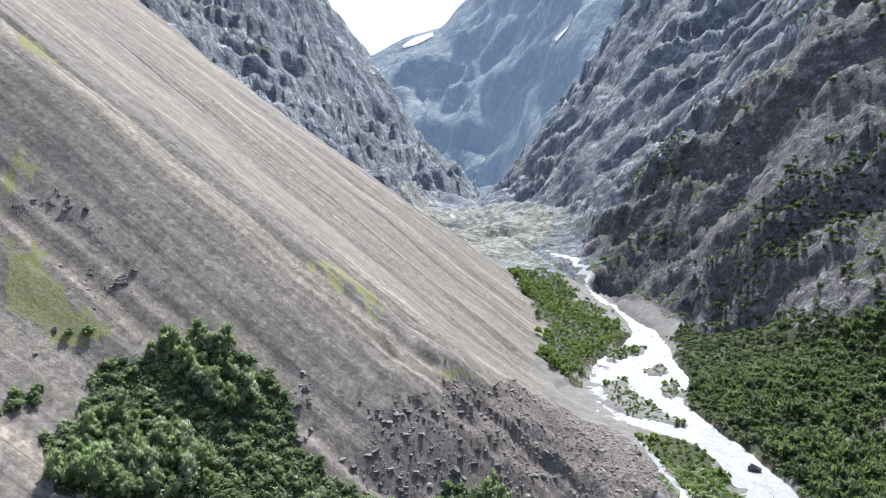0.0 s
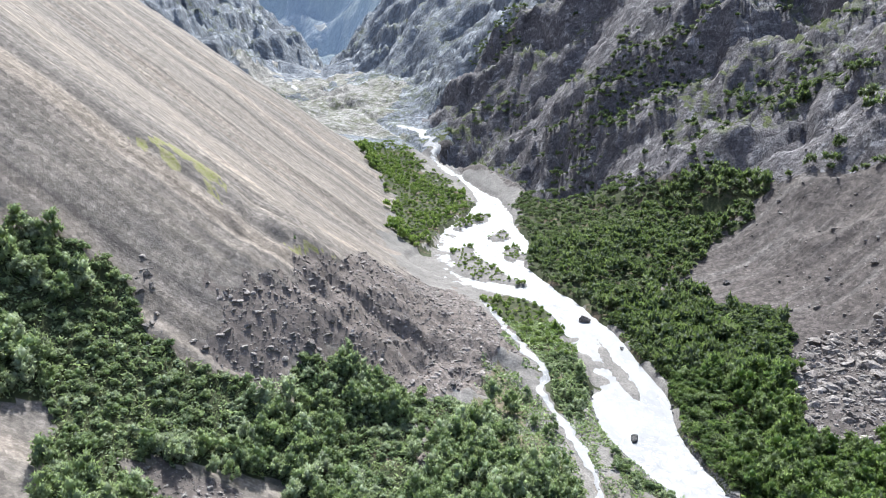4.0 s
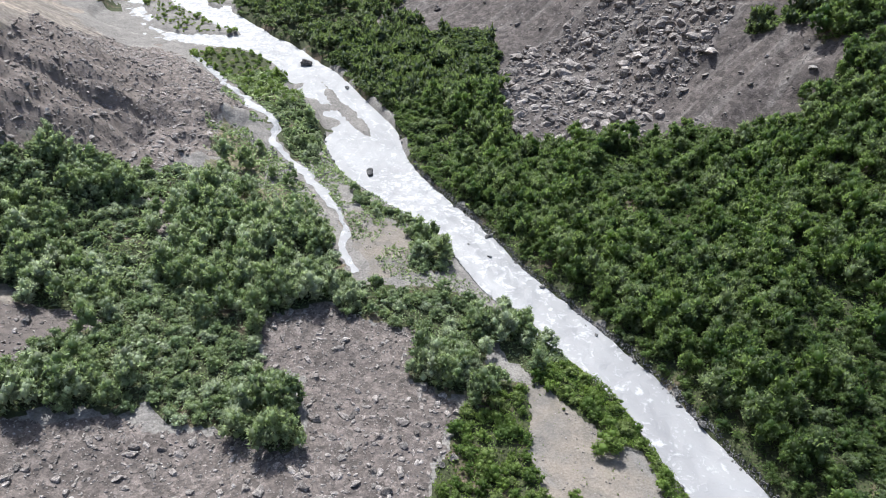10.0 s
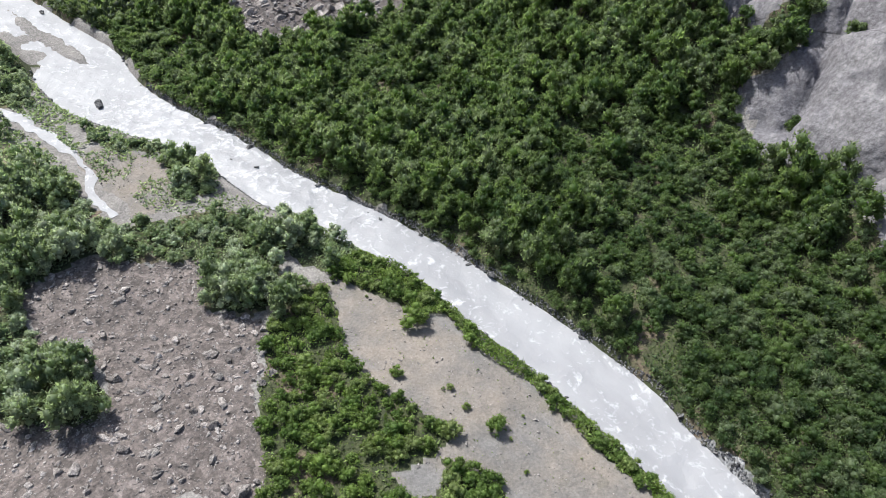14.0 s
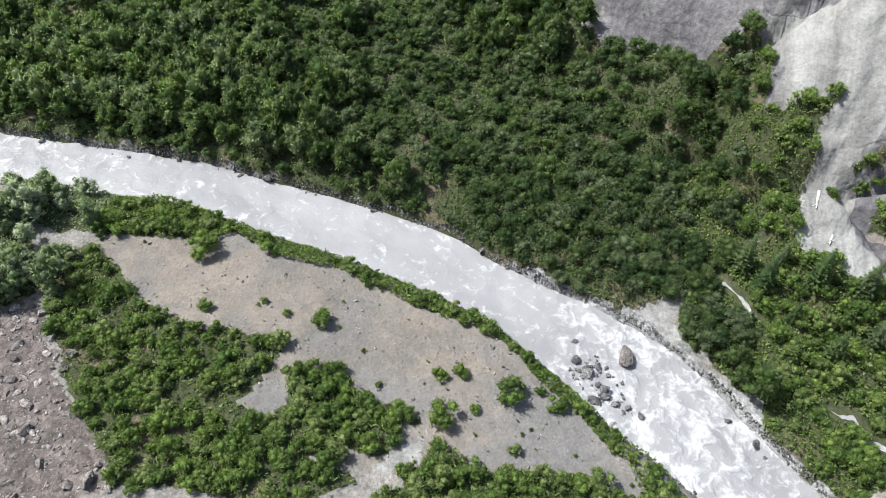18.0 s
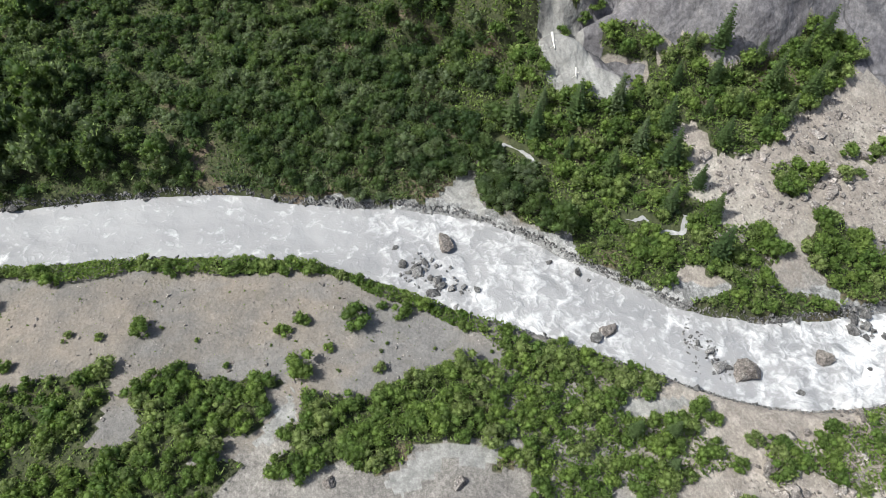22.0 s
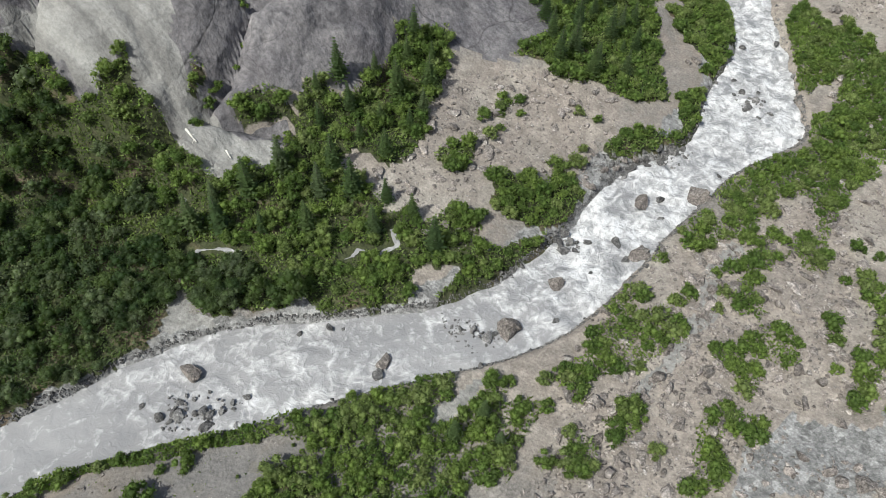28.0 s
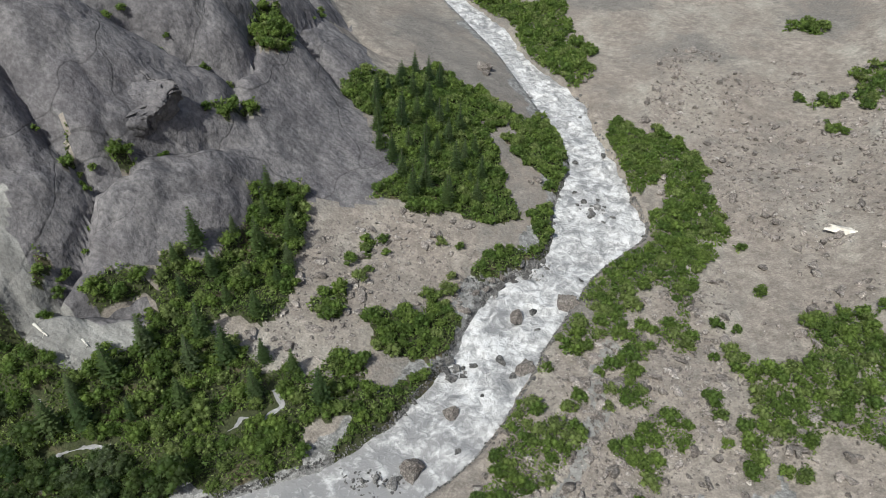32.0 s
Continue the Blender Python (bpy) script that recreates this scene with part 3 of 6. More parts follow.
# boulders: x, y, size
BOULDERS = []
BOULDERS += [(3.5, 181.9, 5.4), (167.8, 136.0, 5.5), (168.6, 244.1, 4.4), (143.8, 242.5, 8.2), (88.6, 161.8, 3.6), (108.1, 241.5, 6.2), (192.2, 156.7, 5.1), (179.1, 206.2, 3.4), (202.9, 208.4, 4.3), (172.5, 210.4, 3.1), (191.6, 216.7, 3.3), (144.8, 148.0, 4.5), (157.9, 134.5, 5.3), (129.3, 138.1, 3.3), (179.7, 138.3, 4.7), (151.9, 122.8, 4.8), (20.0, 198.0, 2.5), (-2.2, 172.6, 3.0), (-5.8, 167.2, 2.2), (-20.5, 131.6, 4.9), (-21.3, 127.5, 3.0), (-3.9, 132.9, 3.2), (29.4, 146.9, 2.8), (44.8, 194.8, 2.6), (43.4, 186.1, 3.0), (-21.3, 171.0, 2.6), (-35.0, 180.0, 4.2), (-36.5, 174.9, 3.2), (-34.4, 168.9, 3.1), (-80.2, 175.5, 5.7)]
BOULDERS += [(-77.7, 179.5, 3.3), (-86.0, 173.2, 3.8), (-99.6, 181.2, 3.0), (-92.6, 184.4, 3.0), (-103.1, 179.9, 3.0), (-87.3, 158.6, 2.7), (-87.8, 151.5, 2.2), (-82.2, 166.5, 1.9), (-33.9, 177.4, 3.2), (-33.4, 170.6, 2.7), (32.0, 94.6, 2.4), (32.9, 84.8, 2.6), (35.2, 64.8, 2.7), (24.5, 72.0, 2.7), (35.2, 69.1, 1.9), (-11.4, 97.9, 2.1), (94.7, 94.2, 1.8), (97.2, 117.3, 2.9), (90.7, 117.4, 1.1), (91.8, 110.4, 1.4), (93.2, 78.8, 1.5), (93.0, 75.3, 1.2), (111.0, 215.8, 2.9), (29.4, 52.9, 3.6), (19.2, 86.9, 1.9), (30.5, 60.3, 2.0), (48.0, 64.8, 2.5), (91.6, 52.1, 1.7), (91.3, 46.8, 2.3), (86.5, 24.9, 1.5)]
BOULDERS += [(31.3, 82.3, 1.4), (54.5, 35.9, 1.3), (45.5, 64.7, 2.0), (11.9, -51.3, 3.6), (10.4, -54.5, 2.7), (56.9, -65.5, 2.5), (38.4, -89.8, 2.0), (22.9, -9.3, 2.8), (28.7, 6.9, 2.4), (6.0, -50.1, 2.2), (3.6, -74.0, 2.2), (-28.0, -59.9, 4.1), (-23.4, -68.4, 2.4), (50.2, -101.5, 2.4), (-4.5, -63.1, 3.3), (-33.8, -115.8, 3.1), (-24.8, -127.9, 2.9), (-4.4, -197.9, 2.5), (57.5, -190.9, 4.4), (-35.8, -84.1, 3.1), (-29.4, -99.3, 2.8), (4.9, -96.6, 1.7), (-15.4, -101.7, 1.7), (29.5, -141.4, 2.3), (47.6, -157.8, 2.1), (62.2, -21.2, 4.9), (63.6, -12.8, 1.6), (59.0, -14.8, 2.1), (59.3, -16.6, 1.3), (58.3, -13.3, 1.3)]
BOULDERS += [(57.1, -20.3, 1.1), (51.7, -23.1, 1.8), (53.2, -16.8, 1.5), (53.0, -36.1, 1.2), (49.9, -39.9, 1.9), (47.9, -41.0, 1.3), (37.8, -37.5, 3.1), (38.4, -40.3, 3.9), (25.3, -57.2, 5.7), (27.2, -54.7, 1.7), (28.3, -52.9, 1.1), (23.9, -69.5, 4.0), (20.1, -96.5, 5.0), (17.5, -99.8, 2.1), (19.2, -84.2, 2.8), (16.2, -82.0, 2.5), (15.2, -94.5, 2.7), (11.9, -104.2, 6.6), (27.8, -101.0, 2.3), (25.9, -103.8, 2.6), (23.6, -106.7, 3.1), (21.7, -109.8, 2.4), (20.6, -114.1, 2.7), (19.7, -116.1, 2.0), (10.7, -112.9, 1.7), (13.7, -136.5, 2.5), (13.4, -140.3, 1.9), (15.9, -166.1, 2.5), (22.2, -159.6, 1.8), (23.8, -81.6, 1.9)]
BOULDERS += [(26.5, -80.1, 2.5), (24.9, -78.4, 1.7), (28.7, -80.9, 2.8), (14.6, -84.7, 5.5), (-2.1, -84.8, 4.8), (20.1, -75.5, 1.4), (20.2, -62.9, 1.9), (29.5, -98.3, 2.5), (29.4, -92.9, 2.5), (26.3, -56.0, 1.7), (13.2, -144.5, 1.7), (17.3, -140.5, 1.4), (8.4, -138.8, 1.7), (44.0, -211.9, 2.7), (29.6, -204.1, 2.6), (12.7, -162.0, 2.1), (27.7, -103.6, 2.6), (25.9, -105.8, 2.4), (59.3, -194.6, 7.2), (28.6, -143.5, 3.4), (26.2, -184.5, 2.1), (13.2, -138.3, 2.2), (10.0, -135.7, 1.6), (19.1, -145.6, 1.7)]
# small water courses: x, y
COURSES = []
COURSES.append(("side_stream", [(73.2, 264.0), (72.2, 233.8), (74.3, 208.9), (74.6, 193.7), (70.7, 185.8), (70.9, 170.0), (70.2, 156.0), (66.5, 136.8), (60.6, 125.5), (59.5, 118.4)]))
COURSES.append(("fall_stream", [(90.9, 598.8), (102, 582), (110, 558), (108, 530), (110, 500), (115, 480)]))
COURSES.append(("upper_stream", [(3.6, 800.0), (20, 770), (44, 752)]))
COURSES.append(("brook", [(77.2, -34.5), (75.2, -36.5), (72.6, -39.0), (68.8, -40.7)]))
COURSES.append(("brook", [(55.0, -50.3), (54.0, -53.1), (50.8, -54.3), (49.5, -57.9), (51.8, -59.9)]))
COURSES.append(("brook", [(78.5, -37.3), (80.7, -39.8), (82.9, -42.3)]))


# ---- materials ----
class Nodes:
    """A short way to write node materials."""

    def __init__(self, name):
        self.m = bpy.data.materials.new(name)
        self.m.use_nodes = True
        self.t = self.m.node_tree
        self.b = self.t.nodes["Principled BSDF"]
        self.b.inputs["Roughness"].default_value = 0.9
        self.b.inputs["Specular IOR Level"].default_value = 0.25

    def put(self, socket, value):
        if isinstance(value, (int, float)):
            socket.default_value = value
        elif isinstance(value, tuple):
            socket.default_value = (*value, 1.0) if len(value) == 3 and len(socket.default_value) == 4 else value
        else:
            self.t.links.new(value, socket)

    def where(self, stretch=(1, 1, 1), turn=(0, 0, 0)):
        g = self.t.nodes.new("ShaderNodeNewGeometry")
        m = self.t.nodes.new("ShaderNodeMapping")
        m.inputs["Scale"].default_value, m.inputs["Rotation"].default_value = stretch, turn
        self.t.links.new(g.outputs["Position"], m.inputs[0])
        return m.outputs[0]

    def again(self, at, stretch):
        m = self.t.nodes.new("ShaderNodeMapping")
        m.inputs["Scale"].default_value = stretch
        self.t.links.new(at, m.inputs[0])
        return m.outputs[0]

    def noise(self, size, detail=4, rough=0.55, at=None, distort=0.0):
        n = self.t.nodes.new("ShaderNodeTexNoise")
        self.t.links.new(at or self.where(), n.inputs["Vector"])
        n.inputs["Scale"].default_value, n.inputs["Detail"].default_value = 1.0 / size, detail
        n.inputs["Roughness"].default_value, n.inputs["Distortion"].default_value = rough, distort
        return n.outputs["Fac"]

    def cells(self, size, at=None, feature="F1", out="Distance"):
        n = self.t.nodes.new("ShaderNodeTexVoronoi")
        n.feature = feature
        self.t.links.new(at or self.where(), n.inputs["Vector"])
        n.inputs["Scale"].default_value = 1.0 / size
        return n.outputs[out]

    def ramp(self, value, *stops):
        n = self.t.nodes.new("ShaderNodeValToRGB")
        e = n.color_ramp.elements
        while len(e) < len(stops):
            e.new(0.5)
        for k, (p, c) in zip(e, stops):
            k.position, k.color = p, (*(c if isinstance(c, tuple) else (c, c, c)), 1)
        self.t.links.new(value, n.inputs[0])
        return n.outputs[0]

    def mix(self, fac, a, b, blend="MIX"):
        n = self.t.nodes.new("ShaderNodeMix")
        n.data_type, n.blend_type = "RGBA", blend
        for s, v in ((n.inputs[0], fac), (n.inputs[6], a), (n.inputs[7], b)):
            self.put(s, v)
        return n.outputs[2]

    def math(self, op, a, b=0.0):
        n = self.t.nodes.new("ShaderNodeMath")
        n.operation = op
        self.put(n.inputs[0], a)
        self.put(n.inputs[1], b)
        return n.outputs[0]

    def mask(self, name):
        n = self.t.nodes.new("ShaderNodeAttribute")
        n.attribute_name = name
        return n.outputs["Fac"]

    def bump(self, height, strength, distance):
        n = self.t.nodes.new("ShaderNodeBump")
        n.inputs["Strength"].default_value, n.inputs["Distance"].default_value = strength, distance
        self.put(n.inputs["Height"], height)
        self.t.links.new(n.outputs[0], self.b.inputs["Normal"])

    def done(self, colour, rough=None):
        self.put(self.b.inputs["Base Color"], colour)
        if rough is not None:
            self.put(self.b.inputs["Roughness"], rough)
        return self.m


def ground_material(name, base, pale, dark):
    n = Nodes(name)
    fine, mid, big = n.noise(0.5, 5, 0.7), n.noise(5, 5, 0.6), n.noise(35, 4)
    c = n.mix(n.ramp(fine, (0.35, 0.0), (0.68, 1.0)), dark, base)
    c = n.mix(n.ramp(mid, (0.45, 0.0), (0.72, 0.8)), c, pale)
    c = n.mix(n.ramp(big, (0.4, 0.0), (0.7, 0.55)), c, dark)
    stones = n.ramp(n.cells(0.7, out="Color"), (0.0, 0.75), (1.0, 1.25))
    c = n.mix(0.7, c, stones, "MULTIPLY")
    speck = n.mix(0.55, n.ramp(n.cells(1.1, out="Color"), (0.15, 0.45), (0.5, 0.95), (0.9, 1.6)), n.ramp(n.cells(2.3, out="Color"), (0.1, 0.6), (0.5, 1.0), (0.95, 1.5)), "MULTIPLY")
    grit = n.ramp(n.noise(0.45, 6, 0.8), (0.33, 0.45), (0.5, 0.97), (0.68, 1.65))
    c = n.mix(0.8, c, grit, "MULTIPLY")
    for mask, a, b, size in (("toe", (0.205, 0.172, 0.155), (0.122, 0.102, 0.093), 1.6), ("rubble", (0.155, 0.13, 0.12), (0.09, 0.077, 0.072), 1.2),
                             ("debris", (0.315, 0.28, 0.25), (0.205, 0.18, 0.163), 2.5), ("pebbles", (0.27, 0.268, 0.268), (0.18, 0.178, 0.18), 0.8), ("apron", (0.108, 0.092, 0.086), (0.066, 0.056, 0.054), 3.0), ("sand", (0.212, 0.183, 0.157), (0.15, 0.14, 0.132), 9.0), ("chute", (0.29, 0.284, 0.274), (0.18, 0.176, 0.172), 1.4),
                             ("tan", (0.215, 0.18, 0.13), (0.14, 0.135, 0.085), 3.0), ("grass", (0.17, 0.19, 0.06), (0.24, 0.215, 0.14), 1.5),
                             ("soil_shade", (0.062, 0.07, 0.032), (0.04, 0.047, 0.024), 1.2)):
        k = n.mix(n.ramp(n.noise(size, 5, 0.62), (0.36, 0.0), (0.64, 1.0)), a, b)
        # dark soil with the shade under the shrubs mixed into its colour
        if mask == "soil_shade":
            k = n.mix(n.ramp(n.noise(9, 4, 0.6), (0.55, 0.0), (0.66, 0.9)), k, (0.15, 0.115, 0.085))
        if mask == "debris":
            k = n.mix(n.ramp(n.noise(17, 5, 0.6, n.where((1, 0.5, 1))), (0.5, 0.0), (0.62, 0.85)), k, (0.335, 0.312, 0.28))
            k = n.mix(n.ramp(n.noise(34, 5, 0.6), (0.46, 0.0), (0.62, 0.45)), k, (0.21, 0.178, 0.158))
            k = n.mix(n.ramp(n.noise(11, 5, 0.65), (0.56, 0.0), (0.66, 0.8)), k, (0.205, 0.185, 0.17))
        if mask == "sand":
            k = n.mix(n.ramp(n.noise(14, 4, 0.55, n.where((1, 0.45, 1))), (0.47, 0.0), (0.56, 0.9)), k, (0.165, 0.158, 0.155))
            k = n.mix(n.ramp(n.cells(1.7, out="Color"), (0.8, 0.0), (0.95, 0.35)), k, (0.13, 0.12, 0.09))
        if mask == "apron":
            k = n.mix(n.ramp(n.noise(5, 6, 0.65, n.where((0.12, 1, 0.12))), (0.5, 0.0), (0.66, 0.8)), k, (0.17, 0.154, 0.146))
        k = n.mix(0.4 if mask in ("sand", "tan", "chute") else 0.6 if mask == "debris" else 0.85, k, grit, "MULTIPLY")
        k = n.mix(0.15 if mask in ("sand", "chute", "soil_shade") else 0.22 if mask == "debris" else 0.6, k, speck, "MULTIPLY")
        edge = n.math("ADD", n.mask(mask), n.math("MULTIPLY", n.math("SUBTRACT", n.noise(2.5, 4, 0.7), 0.5), 0.9))
        c = n.mix(n.ramp(edge, (0.38, 0.0), (0.62, 1.0)), c, k)
    n.bump(n.math("ADD", fine, n.math("MULTIPLY", n.cells(0.6), 0.5)), 0.6, 0.25)
    return n.done(c, 0.95)


def rock_material(name, a, b, pale, dark, size=1.0, strength=0.9, grain=1.0):
    n = Nodes(name)
    lie = n.where((1, 1, 0.35), (0.5, 0.25, 0.4))
    c = n.mix(n.ramp(n.noise(7 * size, 6, 0.65), (0.38, 0.0), (0.62, 1.0)), a, b)
    seams = n.noise(5 * size, 6, 0.7, n.where((0.25, 1.6, 1.6), (0.5, 0.35, 0.5)), 0.6)
    c = n.mix(n.ramp(seams, (0.52, 0.0), (0.66, 0.85)), c, pale)
    c = n.mix(n.ramp(n.noise(9 * size, 7, 0.72, lie, 1.2), (0.34, 0.9), (0.47, 0.0)), c, dark)
    c = n.mix(0.85 * grain, c, n.ramp(n.noise(1.3 * size, 7, 0.78), (0.34, 0.35), (0.5, 0.95), (0.68, 1.9)), "MULTIPLY")
    c = n.mix(0.7 * grain, c, n.ramp(n.noise(0.45 * size, 5, 0.75, lie), (0.36, 0.35), (0.5, 0.95), (0.64, 1.8)), "MULTIPLY")
    c = n.mix(0.7, c, n.ramp(n.t.nodes.new("ShaderNodeNewGeometry").outputs["Random Per Island"], (0.0, 0.5), (1.0, 1.5)), "MULTIPLY")
    up = n.t.nodes.new("ShaderNodeSeparateXYZ")
    n.t.links.new(n.t.nodes.new("ShaderNodeNewGeometry").outputs["Normal"], up.inputs[0])
    moss = n.math("MULTIPLY", n.mask("moss"), n.math("MULTIPLY", n.ramp(n.noise(6, 5, 0.65), (0.47, 0.0), (0.56, 1.0)), n.ramp(up.outputs[2], (0.6, 0.0), (0.74, 1.0))))
    c = n.mix(moss, c, n.mix(n.noise(1.5, 4), (0.06, 0.08, 0.028), (0.13, 0.14, 0.055)))
    n.bump(n.math("ADD", n.noise(4 * size, 8, 0.68, lie, 0.8), n.math("MULTIPLY", n.noise(1.1 * size, 5, 0.7), 0.4)), strength, 1.6 * size)
    return n.done(c, 0.88)


GROUND = ground_material("gravel_floor", (0.225, 0.208, 0.195), (0.29, 0.27, 0.25), (0.15, 0.139, 0.132))


def scree_material():
    n = Nodes("scree")
    fall = n.again(n.where((1, 1, 1), (0, 0, 0.11)), (0.022, 1.0, 0.022))
    streak, thin, fine = n.noise(9, 6, 0.6, fall, 0.25), n.noise(2.2, 5, 0.65, fall, 0.2), n.noise(0.6, 5, 0.7)
    c = n.mix(n.ramp(streak, (0.36, 0.0), (0.5, 0.45), (0.62, 1.0)), (0.155, 0.137, 0.126), (0.235, 0.204, 0.176))
    c = n.mix(n.ramp(n.noise(26, 4, 0.6, fall), (0.52, 0.0), (0.62, 0.85)), c, (0.305, 0.255, 0.212))
    c = n.mix(n.ramp(n.noise(45, 4), (0.45, 0.0), (0.75, 0.45)), c, (0.17, 0.152, 0.142))
    c = n.mix(0.75, c, n.ramp(thin, (0.3, 0.5), (0.5, 0.98), (0.7, 1.42)), "MULTIPLY")
    c = n.mix(n.ramp(n.noise(3.4, 4, 0.6, fall, 0.3), (0.3, 0.55), (0.37, 0.0)), c, (0.085, 0.077, 0.07))
    c = n.mix(0.55, c, n.ramp(n.noise(1.2, 6, 0.8), (0.33, 0.4), (0.5, 0.97), (0.68, 1.75)), "MULTIPLY")
    speck = n.mix(0.6, n.ramp(n.cells(1.3, out="Color"), (0.12, 0.45), (0.5, 0.97), (0.92, 1.6)), n.ramp(n.cells(3.0, out="Color"), (0.08, 0.55), (0.5, 1.0), (0.96, 1.5)), "MULTIPLY")
    c = n.mix(0.4, c, speck, "MULTIPLY")
    for mask, a, b, size in (("toe", (0.205, 0.172, 0.155), (0.122, 0.102, 0.093), 1.6), ("rubble", (0.155, 0.13, 0.12), (0.09, 0.077, 0.072), 1.2),
                             ("grass", (0.19, 0.205, 0.065), (0.26, 0.23, 0.15), 1.2), ("soil_shade", (0.062, 0.07, 0.032), (0.04, 0.047, 0.024), 1.2)):
        # the last tone holds dark soil and painted shade below the shrubs
        k = n.mix(n.ramp(n.noise(size, 5, 0.62), (0.36, 0.0), (0.64, 1.0)), a, b)
        k = n.mix(0.45, k, n.ramp(fine, (0.3, 0.7), (0.7, 1.3)), "MULTIPLY")
        edge = n.math("ADD", n.mask(mask), n.math("MULTIPLY", n.math("SUBTRACT", n.noise(4, 4, 0.7, n.where((0.3, 1, 0.3))), 0.5), 1.3))
        c = n.mix(n.ramp(edge, (0.4, 0.0), (0.7, 1.0)), c, k)
    n.bump(n.math("ADD", n.math("MULTIPLY", streak, 1.5), n.math("MULTIPLY", fine, 0.6)), 0.7, 0.5)
    return n.done(c, 0.95)


SCREE = scree_material()


def slab_material():
    """Glacier-worn rock: broad tones, long striations, a few dark cracks and stains."""
    n = Nodes("slab_rock")
    c = n.mix(n.ramp(n.noise(16, 5, 0.55), (0.36, 0.0), (0.64, 1.0)), (0.115, 0.108, 0.118), (0.175, 0.166, 0.174))
    lines = n.noise(3, 6, 0.65, n.where((0.3, 1.2, 0.6), (0.3, 0.2, 0.7)), 0.9)
    c = n.mix(n.ramp(lines, (0.5, 0.0), (0.72, 0.5)), c, (0.26, 0.25, 0.252))
    c = n.mix(n.ramp(n.noise(8, 5, 0.6, n.where((1, 1, 0.3)), 0.8), (0.35, 0.8), (0.47, 0.0)), c, (0.085, 0.082, 0.09))
    warp = n.t.nodes.new("ShaderNodeVectorMath")
    warp.operation = "ADD"
    lens = n.t.nodes.new("ShaderNodeTexNoise")
    lens.inputs["Scale"].default_value = 0.05
    n.t.links.new(n.where(), lens.inputs["Vector"])
    more = n.t.nodes.new("ShaderNodeVectorMath")
    more.operation, more.inputs[3].default_value = "SCALE", 14.0
    n.t.links.new(lens.outputs["Color"], more.inputs[0])
    n.t.links.new(n.where((1, 0.55, 1)), warp.inputs[0])
    n.t.links.new(more.outputs[0], warp.inputs[1])
    crack = n.ramp(n.cells(30, warp.outputs[0], "DISTANCE_TO_EDGE"), (0.0, 1.0), (0.007, 0.0))
    c = n.mix(n.math("MULTIPLY", crack, 0.6), c, (0.05, 0.048, 0.05))
    split = n.ramp(n.cells(8, warp.outputs[0], "DISTANCE_TO_EDGE"), (0.0, 1.0), (0.012, 0.0))
    c = n.mix(n.math("MULTIPLY", split, n.ramp(n.noise(20, 3), (0.45, 0.0), (0.6, 0.55))), c, (0.06, 0.057, 0.06))
    c = n.mix(0.72, c, n.ramp(n.noise(1.0, 7, 0.74), (0.33, 0.45), (0.5, 0.97), (0.68, 1.6)), "MULTIPLY")
    fall = n.noise(4, 6, 0.65, n.where((0.12, 1, 0.12)), 0.4)
    silt = n.mix(n.ramp(fall, (0.36, 0.0), (0.62, 1.0)), (0.165, 0.16, 0.157), (0.32, 0.315, 0.305))
    silt = n.mix(0.5, silt, n.ramp(n.noise(0.6, 6, 0.75), (0.33, 0.55), (0.5, 0.97), (0.68, 1.4)), "MULTIPLY")
    edge = n.math("ADD", n.mask("chute"), n.math("MULTIPLY", n.math("SUBTRACT", n.noise(5, 5, 0.7), 0.5), 1.1))
    c = n.mix(n.ramp(edge, (0.36, 0.0), (0.64, 1.0)), c, silt)
    n.bump(n.math("SUBTRACT", n.math("ADD", n.noise(7, 6, 0.55), n.math("MULTIPLY", lines, 0.08)), n.math("MULTIPLY", crack, 0.03)), 0.8, 2.2)
    return n.done(c, 0.85)

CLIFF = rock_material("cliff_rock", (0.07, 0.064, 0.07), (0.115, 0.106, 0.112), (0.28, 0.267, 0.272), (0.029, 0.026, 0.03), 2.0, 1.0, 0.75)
SLAB_ROCK = slab_material()
HAZED_RANGE = rock_material("hazed_range_rock", (0.1, 0.115, 0.12), (0.16, 0.175, 0.14), (0.3, 0.3, 0.29), (0.06, 0.07, 0.085), 26.0, 0.9, 0.4)
# blue cast in this rock's colour stands in for haze over the distance
HAZED_MOUNTAIN = rock_material("hazed_mountain_rock", (0.11, 0.12, 0.142), (0.175, 0.187, 0.21), (0.37, 0.382, 0.4), (0.048, 0.053, 0.066), 5.0, 1.0, 0.55)
POLISHED = rock_material("polished_rock", (0.33, 0.312, 0.288), (0.45, 0.428, 0.398), (0.55, 0.53, 0.5), (0.15, 0.138, 0.126), 4.0, 1.0, 0.6)
# distance haze put into the far range as a faint blue glow
haze = HAZED_RANGE.node_tree.nodes["Principled BSDF"]
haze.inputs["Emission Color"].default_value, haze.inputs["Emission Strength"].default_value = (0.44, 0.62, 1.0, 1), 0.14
BOULDER = rock_material("boulder_rock", (0.185, 0.162, 0.152), (0.265, 0.238, 0.224), (0.38, 0.355, 0.338), (0.1, 0.088, 0.083), 0.35, 0.7)
WET_ROCK = rock_material("wet_rock", (0.11, 0.106, 0.108), (0.175, 0.171, 0.17), (0.27, 0.262, 0.26), (0.055, 0.053, 0.055), 0.35, 0.7)


